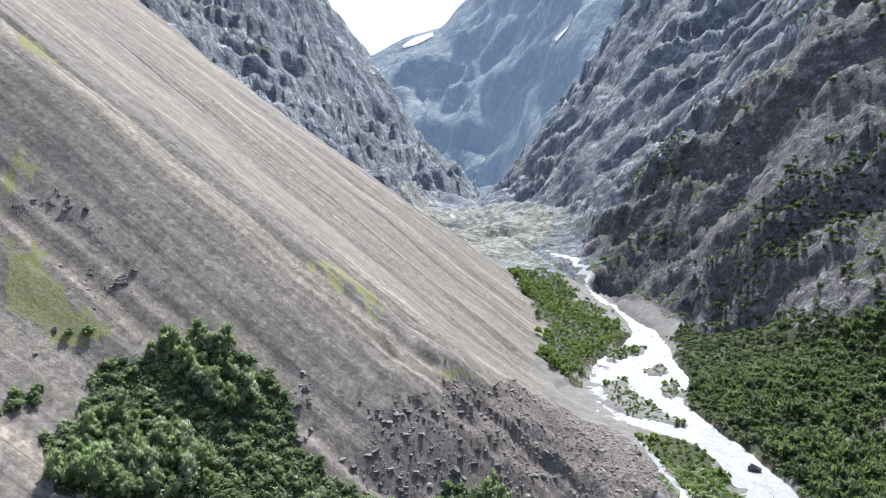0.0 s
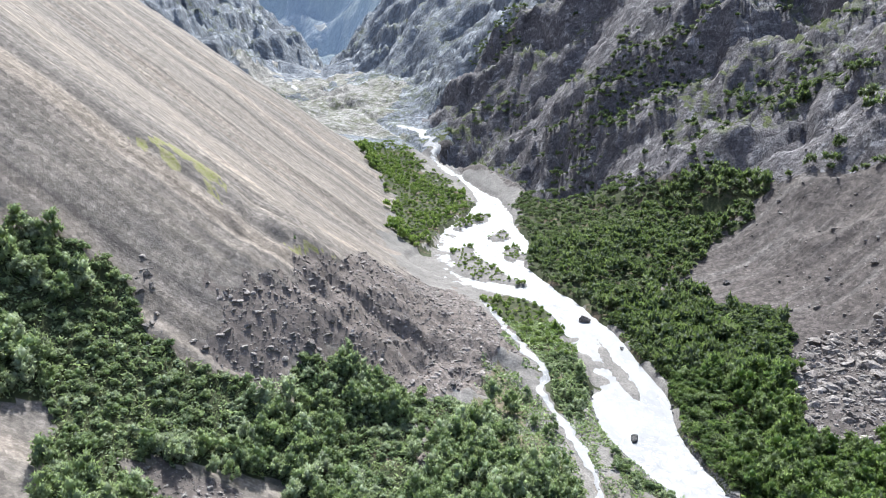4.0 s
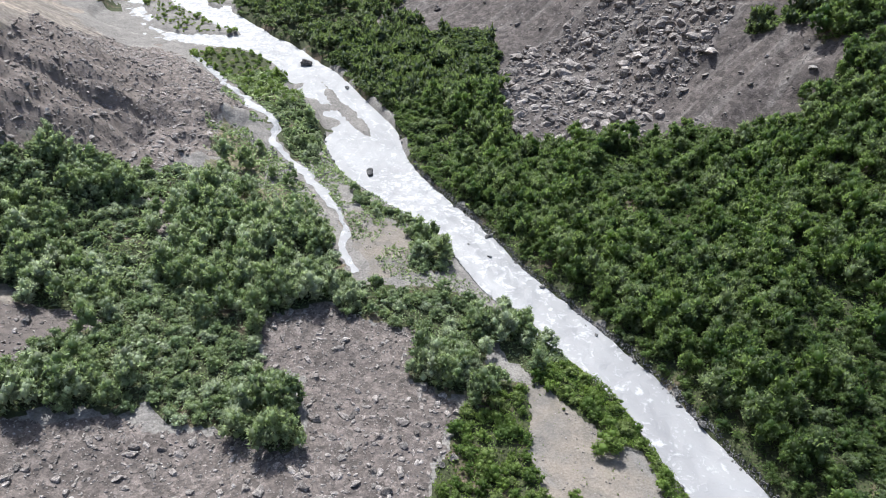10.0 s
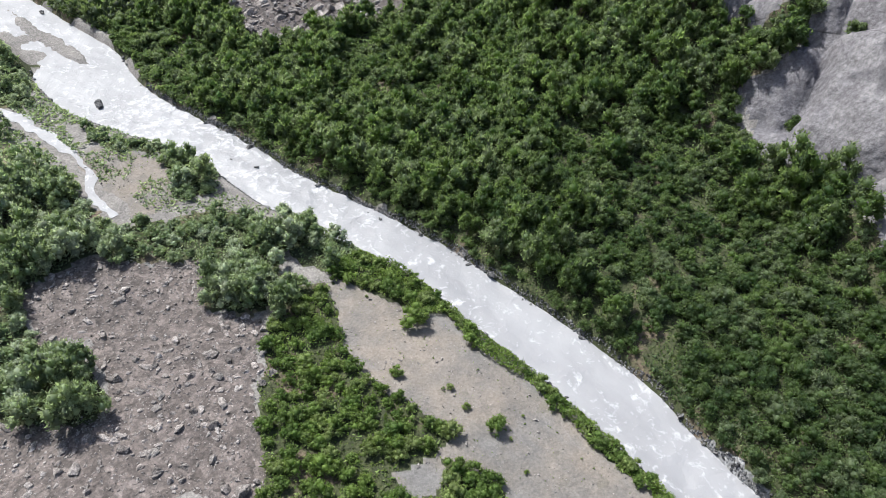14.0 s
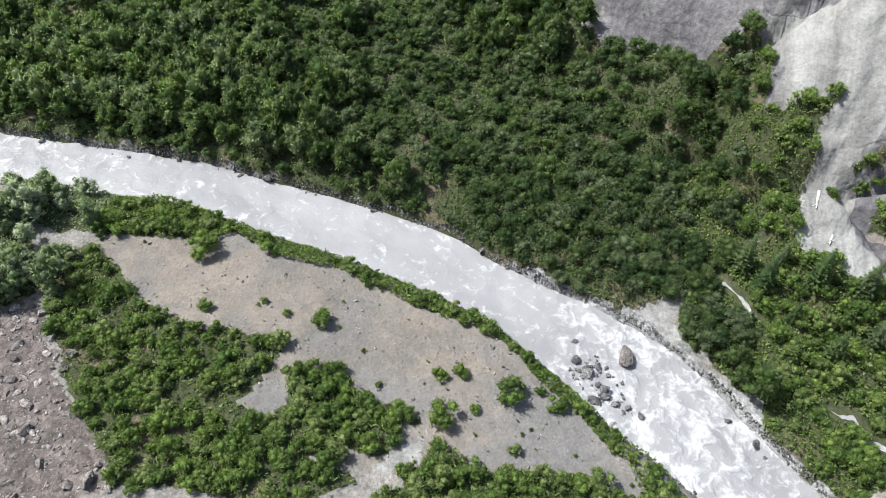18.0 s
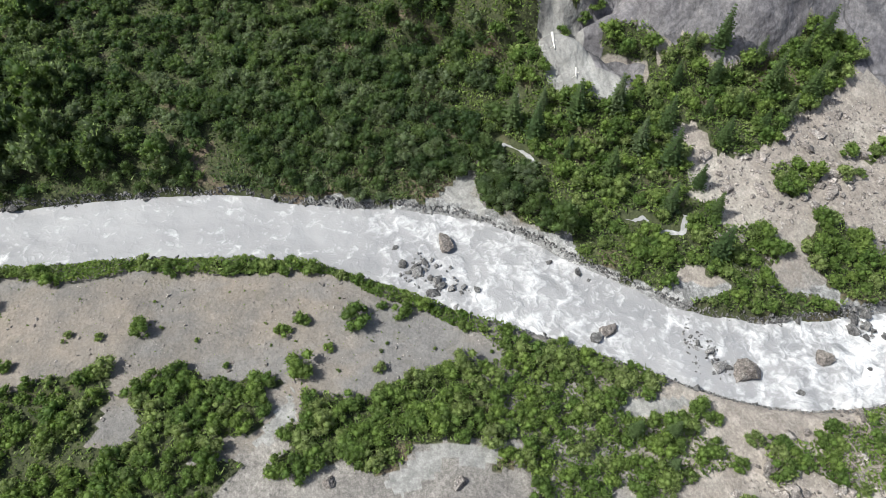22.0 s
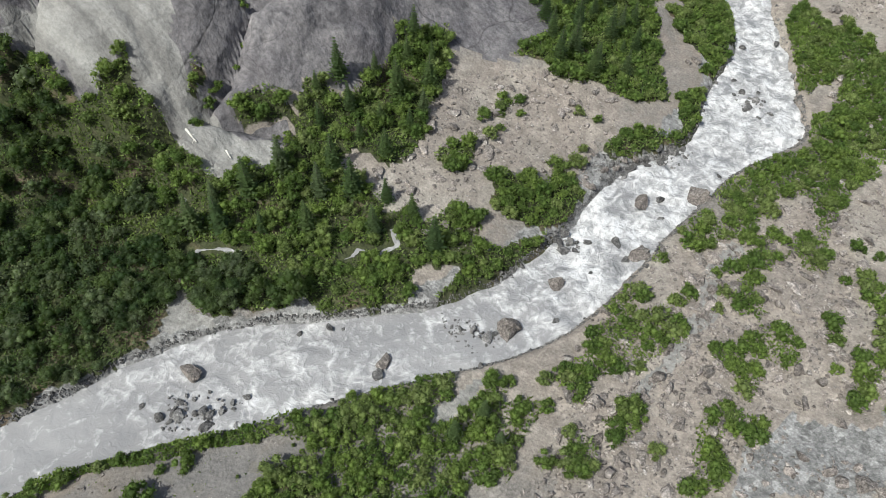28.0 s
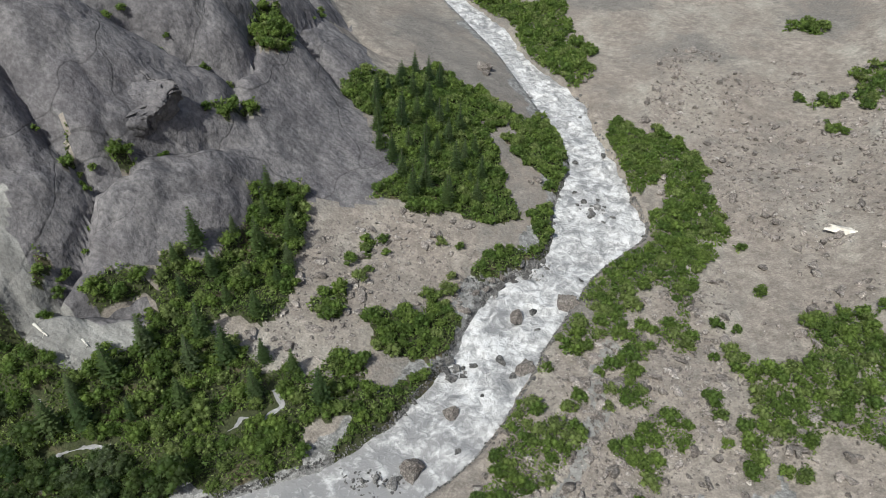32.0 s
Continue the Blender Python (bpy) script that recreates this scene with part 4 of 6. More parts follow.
def water_material():
    n = Nodes("silty_water")
    rapid = n.mask("foam")
    flow = n.t.nodes.new("ShaderNodeCombineXYZ")
    n.put(flow.inputs[0], n.mask("downstream"))
    n.put(flow.inputs[1], n.mask("across"))
    stretch = n.t.nodes.new("ShaderNodeMapping")
    stretch.inputs["Scale"].default_value = (0.26, 0.6, 1)
    n.t.links.new(flow.outputs[0], stretch.inputs[0])
    streak = n.noise(1.3, 6, 0.6, stretch.outputs[0], 0.9)
    wave = n.noise(3.0, 3, 0.5, flow.outputs[0], 1.0)
    curl = n.noise(1.3, 3, 0.5, flow.outputs[0], 1.3)
    fine = n.noise(0.5, 4, 0.65, flow.outputs[0], 0.6)
    froth = n.math("ADD", n.math("ADD", n.math("MULTIPLY", streak, 0.14), n.math("MULTIPLY", curl, 0.33)), n.math("ADD", n.math("MULTIPLY", wave, 0.46), n.math("MULTIPLY", fine, 0.07)))
    white = n.ramp(n.math("ADD", froth, n.math("ADD", n.math("MULTIPLY", rapid, 0.15), n.math("MULTIPLY", n.math("MULTIPLY", n.math("SUBTRACT", n.noise(6.5, 3, 0.5, flow.outputs[0], 0.8), 0.45), 0.3), rapid))), (0.56, 0.0), (0.65, 0.4), (0.74, 1.0))
    base = n.mix(n.ramp(n.noise(7, 4, 0.6, stretch.outputs[0]), (0.35, 0.0), (0.65, 1.0)), (0.235, 0.232, 0.242), (0.3, 0.296, 0.306))
    base = n.mix(n.math("MULTIPLY", rapid, n.ramp(wave, (0.36, 0.4), (0.5, 0.0))), base, (0.19, 0.196, 0.205))
    swell = n.math("ADD", n.math("MULTIPLY", streak, 0.25), n.math("ADD", n.math("ADD", wave, n.math("MULTIPLY", curl, 0.5)), n.math("MULTIPLY", fine, 0.1)))
    n.bump(n.math("MULTIPLY", swell, n.math("ADD", n.math("MULTIPLY", rapid, 1.0), 0.28)), 0.7, 0.6)
    return n.done(n.mix(white, base, (0.62, 0.616, 0.634)), n.ramp(white, (0.0, 0.48), (1.0, 0.8)))


WATER = water_material()


def leaf_material(name, dark, light, silver, through_it=1.7, share=0.5):
    n = Nodes(name)
    island = n.t.nodes.new("ShaderNodeNewGeometry").outputs["Random Per Island"]
    each = n.t.nodes.new("ShaderNodeObjectInfo").outputs["Random"]
    tint = n.math("FRACT", n.math("ADD", n.mask("tint"), n.math("MULTIPLY", each, 0.93)))
    c = n.mix(n.ramp(tint, (0.0, 0.0), (1.0, 1.0)), dark, light)
    c = n.mix(n.ramp(n.math("FRACT", n.math("MULTIPLY", tint, 7.3)), (0.6, 0.0), (0.95, 0.75)), c, silver)
    c = n.mix(1.0, c, n.ramp(island, (0.0, 0.5), (1.0, 1.5)), "MULTIPLY")
    n.b.inputs["Roughness"].default_value = 0.6
    n.b.inputs["Specular IOR Level"].default_value = 0.35
    n.put(n.b.inputs["Base Color"], c)
    tr = n.t.nodes.new("ShaderNodeBsdfTranslucent")
    n.put(tr.inputs[0], n.mix(0.45, n.mix(1.0, c, (through_it, through_it, 0.88 * through_it), "MULTIPLY"), (0.2, 0.28, 0.05)))
    mixer = n.t.nodes.new("ShaderNodeMixShader")
    mixer.inputs[0].default_value = share
    out = n.t.nodes["Material Output"]
    n.t.links.new(n.b.outputs[0], mixer.inputs[1])
    n.t.links.new(tr.outputs[0], mixer.inputs[2])
    n.t.links.new(mixer.outputs[0], out.inputs[0])
    return n.m


ALDER = leaf_material("alder_leaves", (0.138, 0.182, 0.103), (0.232, 0.28, 0.155), (0.37, 0.405, 0.315), 2.1)
WILLOW = leaf_material("willow_leaves", (0.085, 0.14, 0.034), (0.16, 0.225, 0.055), (0.21, 0.25, 0.1))
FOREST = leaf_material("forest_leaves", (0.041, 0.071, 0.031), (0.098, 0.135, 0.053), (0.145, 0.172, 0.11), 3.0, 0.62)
# shaded copy of the forest leaves for far scrub; the dimming sits in the colour
DIM_SCRUB = leaf_material("dimmed_scrub_leaves", (0.045, 0.07, 0.038), (0.09, 0.118, 0.06), (0.13, 0.15, 0.105), 1.8)
SPRUCE = leaf_material("spruce_needles", (0.05, 0.085, 0.035), (0.085, 0.125, 0.045), (0.11, 0.14, 0.075))


def bark_material():
    n = Nodes("bark")
    return n.done(n.mix(n.noise(0.2, 4), (0.12, 0.1, 0.08), (0.24, 0.21, 0.18)), 0.9)


BARK = bark_material()


def dead_wood():
    n = Nodes("bleached_wood")
    return n.done(n.mix(n.noise(0.3, 4, 0.6, n.where((1, 1, 0.2))), (0.5, 0.48, 0.45), (0.66, 0.64, 0.6)), 0.8)


DEAD_WOOD = dead_wood()


def snow_material():
    n = Nodes("dirty_snow")
    n.bump(n.noise(0.8, 4), 0.4, 0.2)
    return n.done(n.mix(n.ramp(n.noise(1.5, 5, 0.65), (0.4, 0.0), (0.7, 1.0)), (0.78, 0.74, 0.68), (0.5, 0.45, 0.4)), 0.8)


SNOW = snow_material()


# ---- the ground ----
def mesh_data(name, verts, faces, material, smooth_faces=True, **values):
    me = bpy.data.meshes.new(name)
    verts, faces = np.asarray(verts, np.float32), np.asarray(faces, np.int32)
    n, k = len(faces), faces.shape[1]
    me.vertices.add(len(verts))
    me.vertices.foreach_set("co", verts.ravel())
    me.loops.add(n * k)
    me.loops.foreach_set("vertex_index", faces.ravel())
    me.polygons.add(n)
    me.polygons.foreach_set("loop_start", np.arange(0, n * k, k, dtype=np.int32))
    me.polygons.foreach_set("loop_total", np.full(n, k, np.int32))
    me.polygons.foreach_set("use_smooth", np.full(n, smooth_faces))
    me.update(calc_edges=True)
    me.materials.append(material)
    for key, v in values.items():
        me.attributes.new(key, "FLOAT", "POINT").data.foreach_set("value", np.asarray(v, np.float32))
    return me


def mesh_object(name, verts, faces, material, parent=None, smooth_faces=True, **values):
    ob = new(name, mesh_data(name, verts, faces, material, smooth_faces, **values))
    ob.parent = parent
    return ob


def inside(shapes, x, y, rough=3.2):
    """Whether points lie in any of the closed shapes, whose outlines are broken up by some metres."""
    x, y = np.asarray(x, float), np.asarray(y, float)
    far = np.clip(np.hypot(x, y) / 150, 0.6, 3)
    px, py = x + rough * far * fbm(x, y, 11, 4, 61, False, 0.65), y + rough * far * fbm(x, y, 11, 4, 62, False, 0.65)
    hit = np.zeros(x.shape, bool)
    for shape in shapes:
        xs, ys = np.array(shape, float).T
        box = ~hit & (px >= xs.min()) & (px <= xs.max()) & (py >= ys.min()) & (py <= ys.max())
        qx, qy = px[box], py[box]
        odd = np.zeros(qx.shape, bool)
        for x0, y0, x1, y1 in zip(xs, ys, np.roll(xs, -1), np.roll(ys, -1)):
            if y0 != y1:
                odd ^= ((y0 > qy) != (y1 > qy)) & (qx < (x1 - x0) * (qy - y0) / (y1 - y0) + x0)
        hit[box] |= odd
    return hit


def ground_height(x, y):
    """Height of the finished ground, with the islands in the river."""
    x, y = np.asarray(x, float), np.asarray(y, float)
    z = height(x, y)
    on = inside(ISLE, x, y, 0.8)
    return np.where(on, np.maximum(z, river_z(y) + np.where(y > 250, 0.95, 0.4) + 0.3 * fbm(x, y, 5, 3, 70)), z)


def river_mid(y):
    return 0.5 * (bank_w(y) + bank_e(y))


angles = np.radians(np.r_[np.arange(-35, 46, 0.2), np.arange(46, 204, 0.37), np.arange(204, 325, 4.0)])
radii = np.r_[0.01, 3, np.arange(6, 20, 2), np.arange(20, 120, 1.0), np.arange(120, 280, 1.25), np.geomspace(280, 700, 150), np.geomspace(704, 1300, 90), np.geomspace(1310, 4600, 110)]
A, R = np.meshgrid(angles, radii)
gx, gy = R * np.sin(A), R * np.cos(A)
gz = ground_height(gx, gy)
na, nr = len(angles), len(radii)
i, j = np.meshgrid(np.arange(nr - 1), np.arange(na), indexing="ij")
quads = np.stack([i * na + (j + 1) % na, (i + 1) * na + (j + 1) % na, (i + 1) * na + j, i * na + j], -1).reshape(-1, 4)
spots = np.stack([gx, gy, gz], -1).reshape(-1, 3)
sx, sy = spots[:, 0], spots[:, 1]
rocky = rockiness(sx, sy)
leafy = inside(VEG, sx, sy, 2.0) & ~inside(CLEAR + SAND + BARE + SILT, sx, sy, 1.5)
MASKS = {"toe": inside(TOE, sx, sy), "rubble": inside(RUBBLE + BOULD, sx, sy), "debris": np.clip(inside(DEBRIS, sx, sy) + ramp(-sy, 20, 50) * (1 - inside(SAND, sx, sy, 1.5)) * (0.75 + 0.4 * fbm(sx, sy, 40, 4, 96)), 0, 1),
         "chute": inside(GULLY + SILT + TRAIL, sx, sy, 1.5), "pebbles": ramp(5 + 3 * fbm(sx, sy, 8, 3, 95) - from_bank(sx, sy), 0, 2) * (sx > river_mid(sy)) * (sy < 40) + inside(GREY_FAN, sx, sy), "apron": ramp(sx - east_x(sy) + 12 * fbm(sx, sy, 30, 3, 94), -14, 2) * (sy > 40) + (sx > bank_e(sy) + 22) * (sy > 120) * (sy < 330), "sand": inside(SAND, sx, sy, 1.5),
         "tan": inside(TAN, sx, sy), "grass": inside(GRASS, sx, sy) * ramp(fbm(sx, sy, 9, 4, 93), -0.6, 0.3), "soil_shade": leafy & ((sy > -18) | (sx > river_mid(sy))),
         "moss": ramp(fbm(sx, sy, 60, 3, 90), -0.35, 0.2) * (np.hypot(sx, sy) < 1100) * np.where(sy < 60, 0.35, np.where(sy > 560, 0.55, 1.0))}
cx, cy = spots[quads].mean(1)[:, :2].T
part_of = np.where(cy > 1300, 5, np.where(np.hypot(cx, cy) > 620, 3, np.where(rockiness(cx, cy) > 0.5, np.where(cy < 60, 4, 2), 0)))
part_of = np.where((part_of == 0) & (west_x(cy) - cx > 2 + 6 * fbm(cx, cy, 20, 3, 51)) & (cy > 104), 1, part_of)
part_of = np.where((part_of == 3) & (rockiness(cx, cy) < 0.5) & (cx < west_x(cy)), 1, part_of)
part_of = np.where((part_of == 0) & (cy > 545), 3, part_of)
floor_x = np.minimum(cx - west_x(cy) + 25, rock_x(cy) - 12 - cx)
part_of = np.where((part_of == 3) & (cy > 575) & (cy < 1000) & (floor_x + 22 * fbm(cx, cy, 40, 4, 52) > 6) & (fbm(cx, cy, 60, 4, 53) > -0.3), 6, part_of)
part_of = np.where((part_of == 0) & inside(SLAB, cx, cy), 4, part_of)
part_of = np.where((part_of == 4) & inside(VEG, cx, cy, 2.0), 0, part_of)
for which, (name, material, label, category) in enumerate((
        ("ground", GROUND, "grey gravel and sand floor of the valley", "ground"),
        ("scree_slope", SCREE, "long brown-grey scree slope with pale streaks", "scree slope"),
        ("cliff_wall", CLIFF, "dark broken grey rock wall with green ledges", "cliff"),
        ("mountain", HAZED_MOUNTAIN, "grey rock mountains round the valley head, tinted blue for haze", "mountain"),
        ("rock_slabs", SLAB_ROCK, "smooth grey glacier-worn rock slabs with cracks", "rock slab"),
        ("backdrop", HAZED_RANGE, "pale mountain range beyond the valley head, haze put in as a blue glow", "mountain range"),
        ("rock_floor", POLISHED, "pale polished bedrock at the head of the valley", "bedrock"))):
    some = quads[part_of == which]
    used, index = np.unique(some, return_inverse=True)
    ob = mesh_object(name, spots[used], index.reshape(-1, 4), material, None, True, **{k: v[used] for k, v in MASKS.items()})
    tagged(ob, label, category, kind="structure")

# ---- the river ----
ys = np.arange(-420, 497, 0.8)
across = np.linspace(-0.1, 1.1, 37)
Y, U = np.meshgrid(ys, across, indexing="ij")
X = bank_w(Y) + U * (bank_e(Y) - bank_w(Y))
RAPIDS = [(-420, 0.8), (-75, 0.95), (-65, 0.6), (-50, 0.35), (-30, 0.6), (-18, 0.5), (-5, 0.15), (30, 0.1), (100, 0.25), (130, 0.35), (150, 0.4), (170, 0.12), (230, 0.12), (260, 0.35), (300, 0.6), (400, 0.85), (600, 1)]
rapid = curve(RAPIDS, 1)(Y)
Z = river_z(Y) + fbm(X, Y, 3, 3, 21) * (0.1 + 0.3 * rapid) + fbm(X, Y, 7, 2, 23) * 0.4 * rapid
n, k = Y.shape
i, j = np.meshgrid(np.arange(n - 1), np.arange(k - 1), indexing="ij")
faces = np.stack([i * k + j, i * k + j + 1, (i + 1) * k + j + 1, (i + 1) * k + j], -1).reshape(-1, 4)
mid = river_mid(ys)
run = np.r_[0, np.cumsum(np.hypot(0.8, np.diff(mid)))]
lean = np.gradient(mid, 0.8)
lean_x, lean_y = (lean / np.hypot(lean, 1))[:, None], (1 / np.hypot(lean, 1))[:, None]
water = mesh_object("water", np.stack([X, Y, Z], -1).reshape(-1, 3), faces, WATER, foam=rapid.ravel(), across=((X - mid[:, None]) * lean_y).ravel(),
                    downstream=(run[:, None] + (X - mid[:, None]) * lean_x).ravel())
tagged(water, "milky grey glacial river with white rapids", "river", kind="structure")


def ribbon(name, points, width, label):
    """A small stream that lies on the ground along a line."""
    pts = np.array(points, float)
    s = np.r_[0, np.cumsum(np.hypot(*np.diff(pts, axis=0).T))]
    t = np.arange(0, s[-1], 0.4 if name == "brook" else 0.8)
    px, py = np.interp(t, s, pts[:, 0]), np.interp(t, s, pts[:, 1])
    wob = fbm(t, 0 * t, 9, 3, 5) * width * 0.5 + (fbm(t, 0 * t + 3, 4.0, 2, 6) * 0.6 if name == "brook" else 0)
    dx, dy = np.gradient(px), np.gradient(py)
    k = np.hypot(dx, dy) + 1e-6
    wide = width * ((0.6 + 1.2 * fbm(t, 0 * t + 9, 2.2, 3, 7)).clip(0.12, 1.6) if name == "brook" else (0.75 + 0.5 * fbm(t, 0 * t + 9, 6, 3, 7)).clip(0.3, 1.4))
    u = np.linspace(-0.5, 0.5, 5)
    X = px[:, None] + (-dy / k * wob)[:, None] - (dy / k * wide)[:, None] * u
    Y = py[:, None] + (dx / k * wob)[:, None] + (dx / k * wide)[:, None] * u
    Z = ground_height(X, Y) + (0.06 if name == "brook" else 0.1)
    n, k = X.shape
    i, j = np.meshgrid(np.arange(n - 1), np.arange(k - 1), indexing="ij")
    f = np.stack([i * k + j, (i + 1) * k + j, (i + 1) * k + j + 1, i * k + j + 1], -1).reshape(-1, 4)
    ob = mesh_object(name, np.stack([X, Y, Z], -1).reshape(-1, 3), f, WATER, foam=np.full(n * k, 0.15), across=np.tile(u * width, len(t)), downstream=np.repeat(t, k))
    return tagged(ob, label, "stream", kind="structure")


for name, points in COURSES:
    ribbon(name, points, {"side_stream": 3.2, "fall_stream": 7.0, "upper_stream": 6.0}.get(name, 1.0), "narrow white side stream over gravel")

# ---- rocks ----
rng = np.random.default_rng(7)


def cube_sphere(n):
    """Points and quads of a cube with n cells a side, blown up to a ball."""
    verts, faces, index = [], [], {}
    g = np.linspace(-1, 1, n + 1)
    for axis in range(3):
        for sign in (-1, 1):
            for a in range(n):
                for b in range(n):
                    f = []
                    for u, v in ((a, b), (a + 1, b), (a + 1, b + 1), (a, b + 1)):
                        p = np.zeros(3)
                        p[axis], p[(axis + 1) % 3], p[(axis + 2) % 3] = sign, g[u], g[v]
                        key = tuple(np.round(p, 4))
                        if key not in index:
                            index[key] = len(verts)
                            verts.append(p / np.linalg.norm(p) ** 0.75)
                        f.append(index[key])
                    faces.append(f if sign > 0 else f[::-1])
    return np.array(verts), np.array(faces)


def tumbled(shape, seed):
    """The shape lying on another of its sides."""
    turn = Euler(np.random.default_rng(seed).uniform(0, 6.28, 3)).to_matrix()
    return shape[0] @ np.array(turn).T, shape[1]


def rock_shape(n, seed):
    """A boulder of size 1: a ball cut by flat faces, roughened."""
    r = np.random.default_rng(seed)
    v, f = cube_sphere(n)
    for _ in range(13):
        d = r.normal(size=3)
        d /= np.linalg.norm(d)
        cut = r.uniform(0.38, 0.75)
        over = np.clip(v @ d - cut, 0, None)
        v = v - over[:, None] * d
    v = v * (1 + 0.06 * np.sin(v @ r.normal(size=(3, 1)) * 7) + 0.05 * r.normal(size=(len(v), 1)))
    v = v * r.uniform(0.75, 1.1, 3) * (1, 1, 0.75)
    v = v / np.abs(v[:, :2]).max() * 0.5
    return v * (1, 1, min(1, 0.4 / np.abs(v[:, 2]).max())), f


BIG_ROCKS = [mesh_data("boulder", *rock_shape(7, 100 + k), BOULDER, False, moss=np.zeros(len(rock_shape(7, 100 + k)[0]))) for k in range(6)]
WET_ROCKS = [mesh_data("river_boulder", *rock_shape(7, 200 + k), WET_ROCK, False) for k in range(5)]
STONES = [tumbled(rock_shape(2, 300 + k), k) for k in range(8)]
CHIPS = [tumbled(rock_shape(1, 340 + k), 20 + k) for k in range(8)]


def on_ground(x, y):
    z = ground_height(np.array([x]), np.array([y]))[0]
    return float(max(z, river_z(np.array([y]))[0] - 0.1)) if from_bank(np.array([x]), np.array([y]))[0] < 0 else float(z)


for k, (x, y, size) in enumerate(BOULDERS):
    wet = from_bank(np.array([x]), np.array([y]))[0] < 0.5
    ob = new("river_boulder" if wet else "boulder", (WET_ROCKS[k % 5] if wet and size < 3.9 else BIG_ROCKS[k % 6]))
    deep = -0.12 if x < -25 and y > 145 else 0.12
    ob.matrix_world = pose(x, y, on_ground(x, y) + size * deep, 0, 0, 53 * k) @ Matrix.Diagonal((size, size * 0.85, size * 0.8, 1))
    where = "dark wet boulder standing in the white river" if wet else "angular grey boulder lying on the gravel"
    if not wet and inside(VEG, [x], [y])[0]:
        where = "angular grey boulder among the green shrubs"
    elif not wet and inside(TOE, [x], [y])[0]:
        where = "brown-grey boulder on the rough moraine toe"
    elif not wet and inside(BOULD, [x], [y])[0]:
        where = "pale angular boulder in the rockfall field"
    tagged(ob, where, "boulder", "boulders in the river" if wet else "boulders on the banks")


def joined(shapes, which, places, sizes, turns, name, material, flat=True, squash=None, **values):
    """Many copies of a few shapes as one mesh."""
    vs, fs, tints, start = [], [], [], 0
    for k in range(len(shapes)):
        pick = np.where(which == k)[0]
        if not len(pick):
            continue
        v, f = shapes[k]
        c, s = np.cos(turns[pick])[:, None], np.sin(turns[pick])[:, None]
        w = v[None] * sizes[pick].reshape(len(pick), 1, -1)
        w = np.stack([w[..., 0] * c - w[..., 1] * s, w[..., 0] * s + w[..., 1] * c, w[..., 2]], -1) + places[pick][:, None]
        vs.append(w.reshape(-1, 3))
        fs.append((f[None] + (start + np.arange(len(pick)) * len(v))[:, None, None]).reshape(-1, f.shape[1]))
        tints.append(np.repeat(rng.random(len(pick)), len(v)))
        start += len(pick) * len(v)
    return mesh_object(name, np.concatenate(vs), np.concatenate(fs), material, None, not flat, tint=np.concatenate(tints))


def scatter(shapes, count, x0, x1, y0, y1, rough=2.5):
    x, y = rng.uniform(x0, x1, count), rng.uniform(y0, y1, count)
    keep = inside(shapes, x, y, rough) & (from_bank(x, y) > 0.3)
    return x[keep], y[keep]


def strew(name, shapes, count, box, small, large, label, shape=2.2, flat=0.62, sink=-0.1, single=9.9, most=30):
    """Stones over some ground as one mesh; those of a size above single lie there as things of their own."""
    x, y = scatter(shapes, count, *box)
    size = np.minimum(small * (1 + rng.pareto(shape, len(x))), large)
    z = ground_height(x, y) - size * sink
    s3 = size[:, None] * rng.uniform(0.7, 1.2, (len(x), 3)) * (1, 1, flat)
    turns = rng.uniform(0, 6.28, len(x))
    big = np.where(size > single)[0][:most]
    for k in big:
        ob = new("boulder", BIG_ROCKS[int(k) % 6])
        ob.matrix_world = pose(x[k], y[k], z[k], rng.uniform(-14, 14), rng.uniform(-14, 14), math.degrees(turns[k])) @ Matrix.Diagonal((*(s3[k] / (1, 1, flat) * (1, 1, 0.9)), 1))
        tagged(ob, "angular grey-brown block among " + label.split(" ", 1)[1], "boulder", "blocks in the stone fields")
    rest = np.ones(len(x), bool)
    rest[big] = False
    ob = joined(STONES + CHIPS, (rng.integers(0, 8, len(x)) + 8 * (size < max(0.9, 2.4 * small)))[rest], np.stack([x, y, z], -1)[rest], s3[rest], turns[rest], name, BOULDER)
    return tagged(ob, label, "stones", kind="stuff")


strew("rockfall_stones", BOULD, 40000, (100, 330, 90, 300), 0.6, 5.0, "pale angular blocks of the rockfall field", 1.5, 0.85, 0.0, 3.0, 80)
strew("moraine_stones", TOE, 60000, (-40, 90, 140, 320), 0.34, 2.6, "brown stones strewn over the moraine toe", 2.1, 0.65, 0.05, 2.0)
strew("bank_rubble", RUBBLE, 50000, (-60, 80, 20, 180), 0.28, 2.4, "pinkish grey rubble between the shrubs", 2.2, 0.7, 0.0, 1.9)
strew("debris_stones", DEBRIS, 45000, (-70, 110, -190, -20), 0.36, 2.8, "grey stones on the debris fan by the rapids", 2.1, 0.7, 0.0, 2.2)
strew("outcrop_blocks", CRAG, 9000, (-130, 40, 110, 240), 0.6, 2.4, "dark broken rock of a small outcrop in the scree", 2.0, 0.8, 0.2)
APRON = [[(150, 60), (330, 60), (330, 290), (190, 290), (175, 200)]]
strew("apron_stones", APRON, 5000, (150, 330, 60, 290), 0.4, 2.5, "scattered blocks on the grey scree apron")
strew("sand_stones", SAND, 12000, (30, 100, -40, 150), 0.13, 0.8, "small stones on the sand bar")

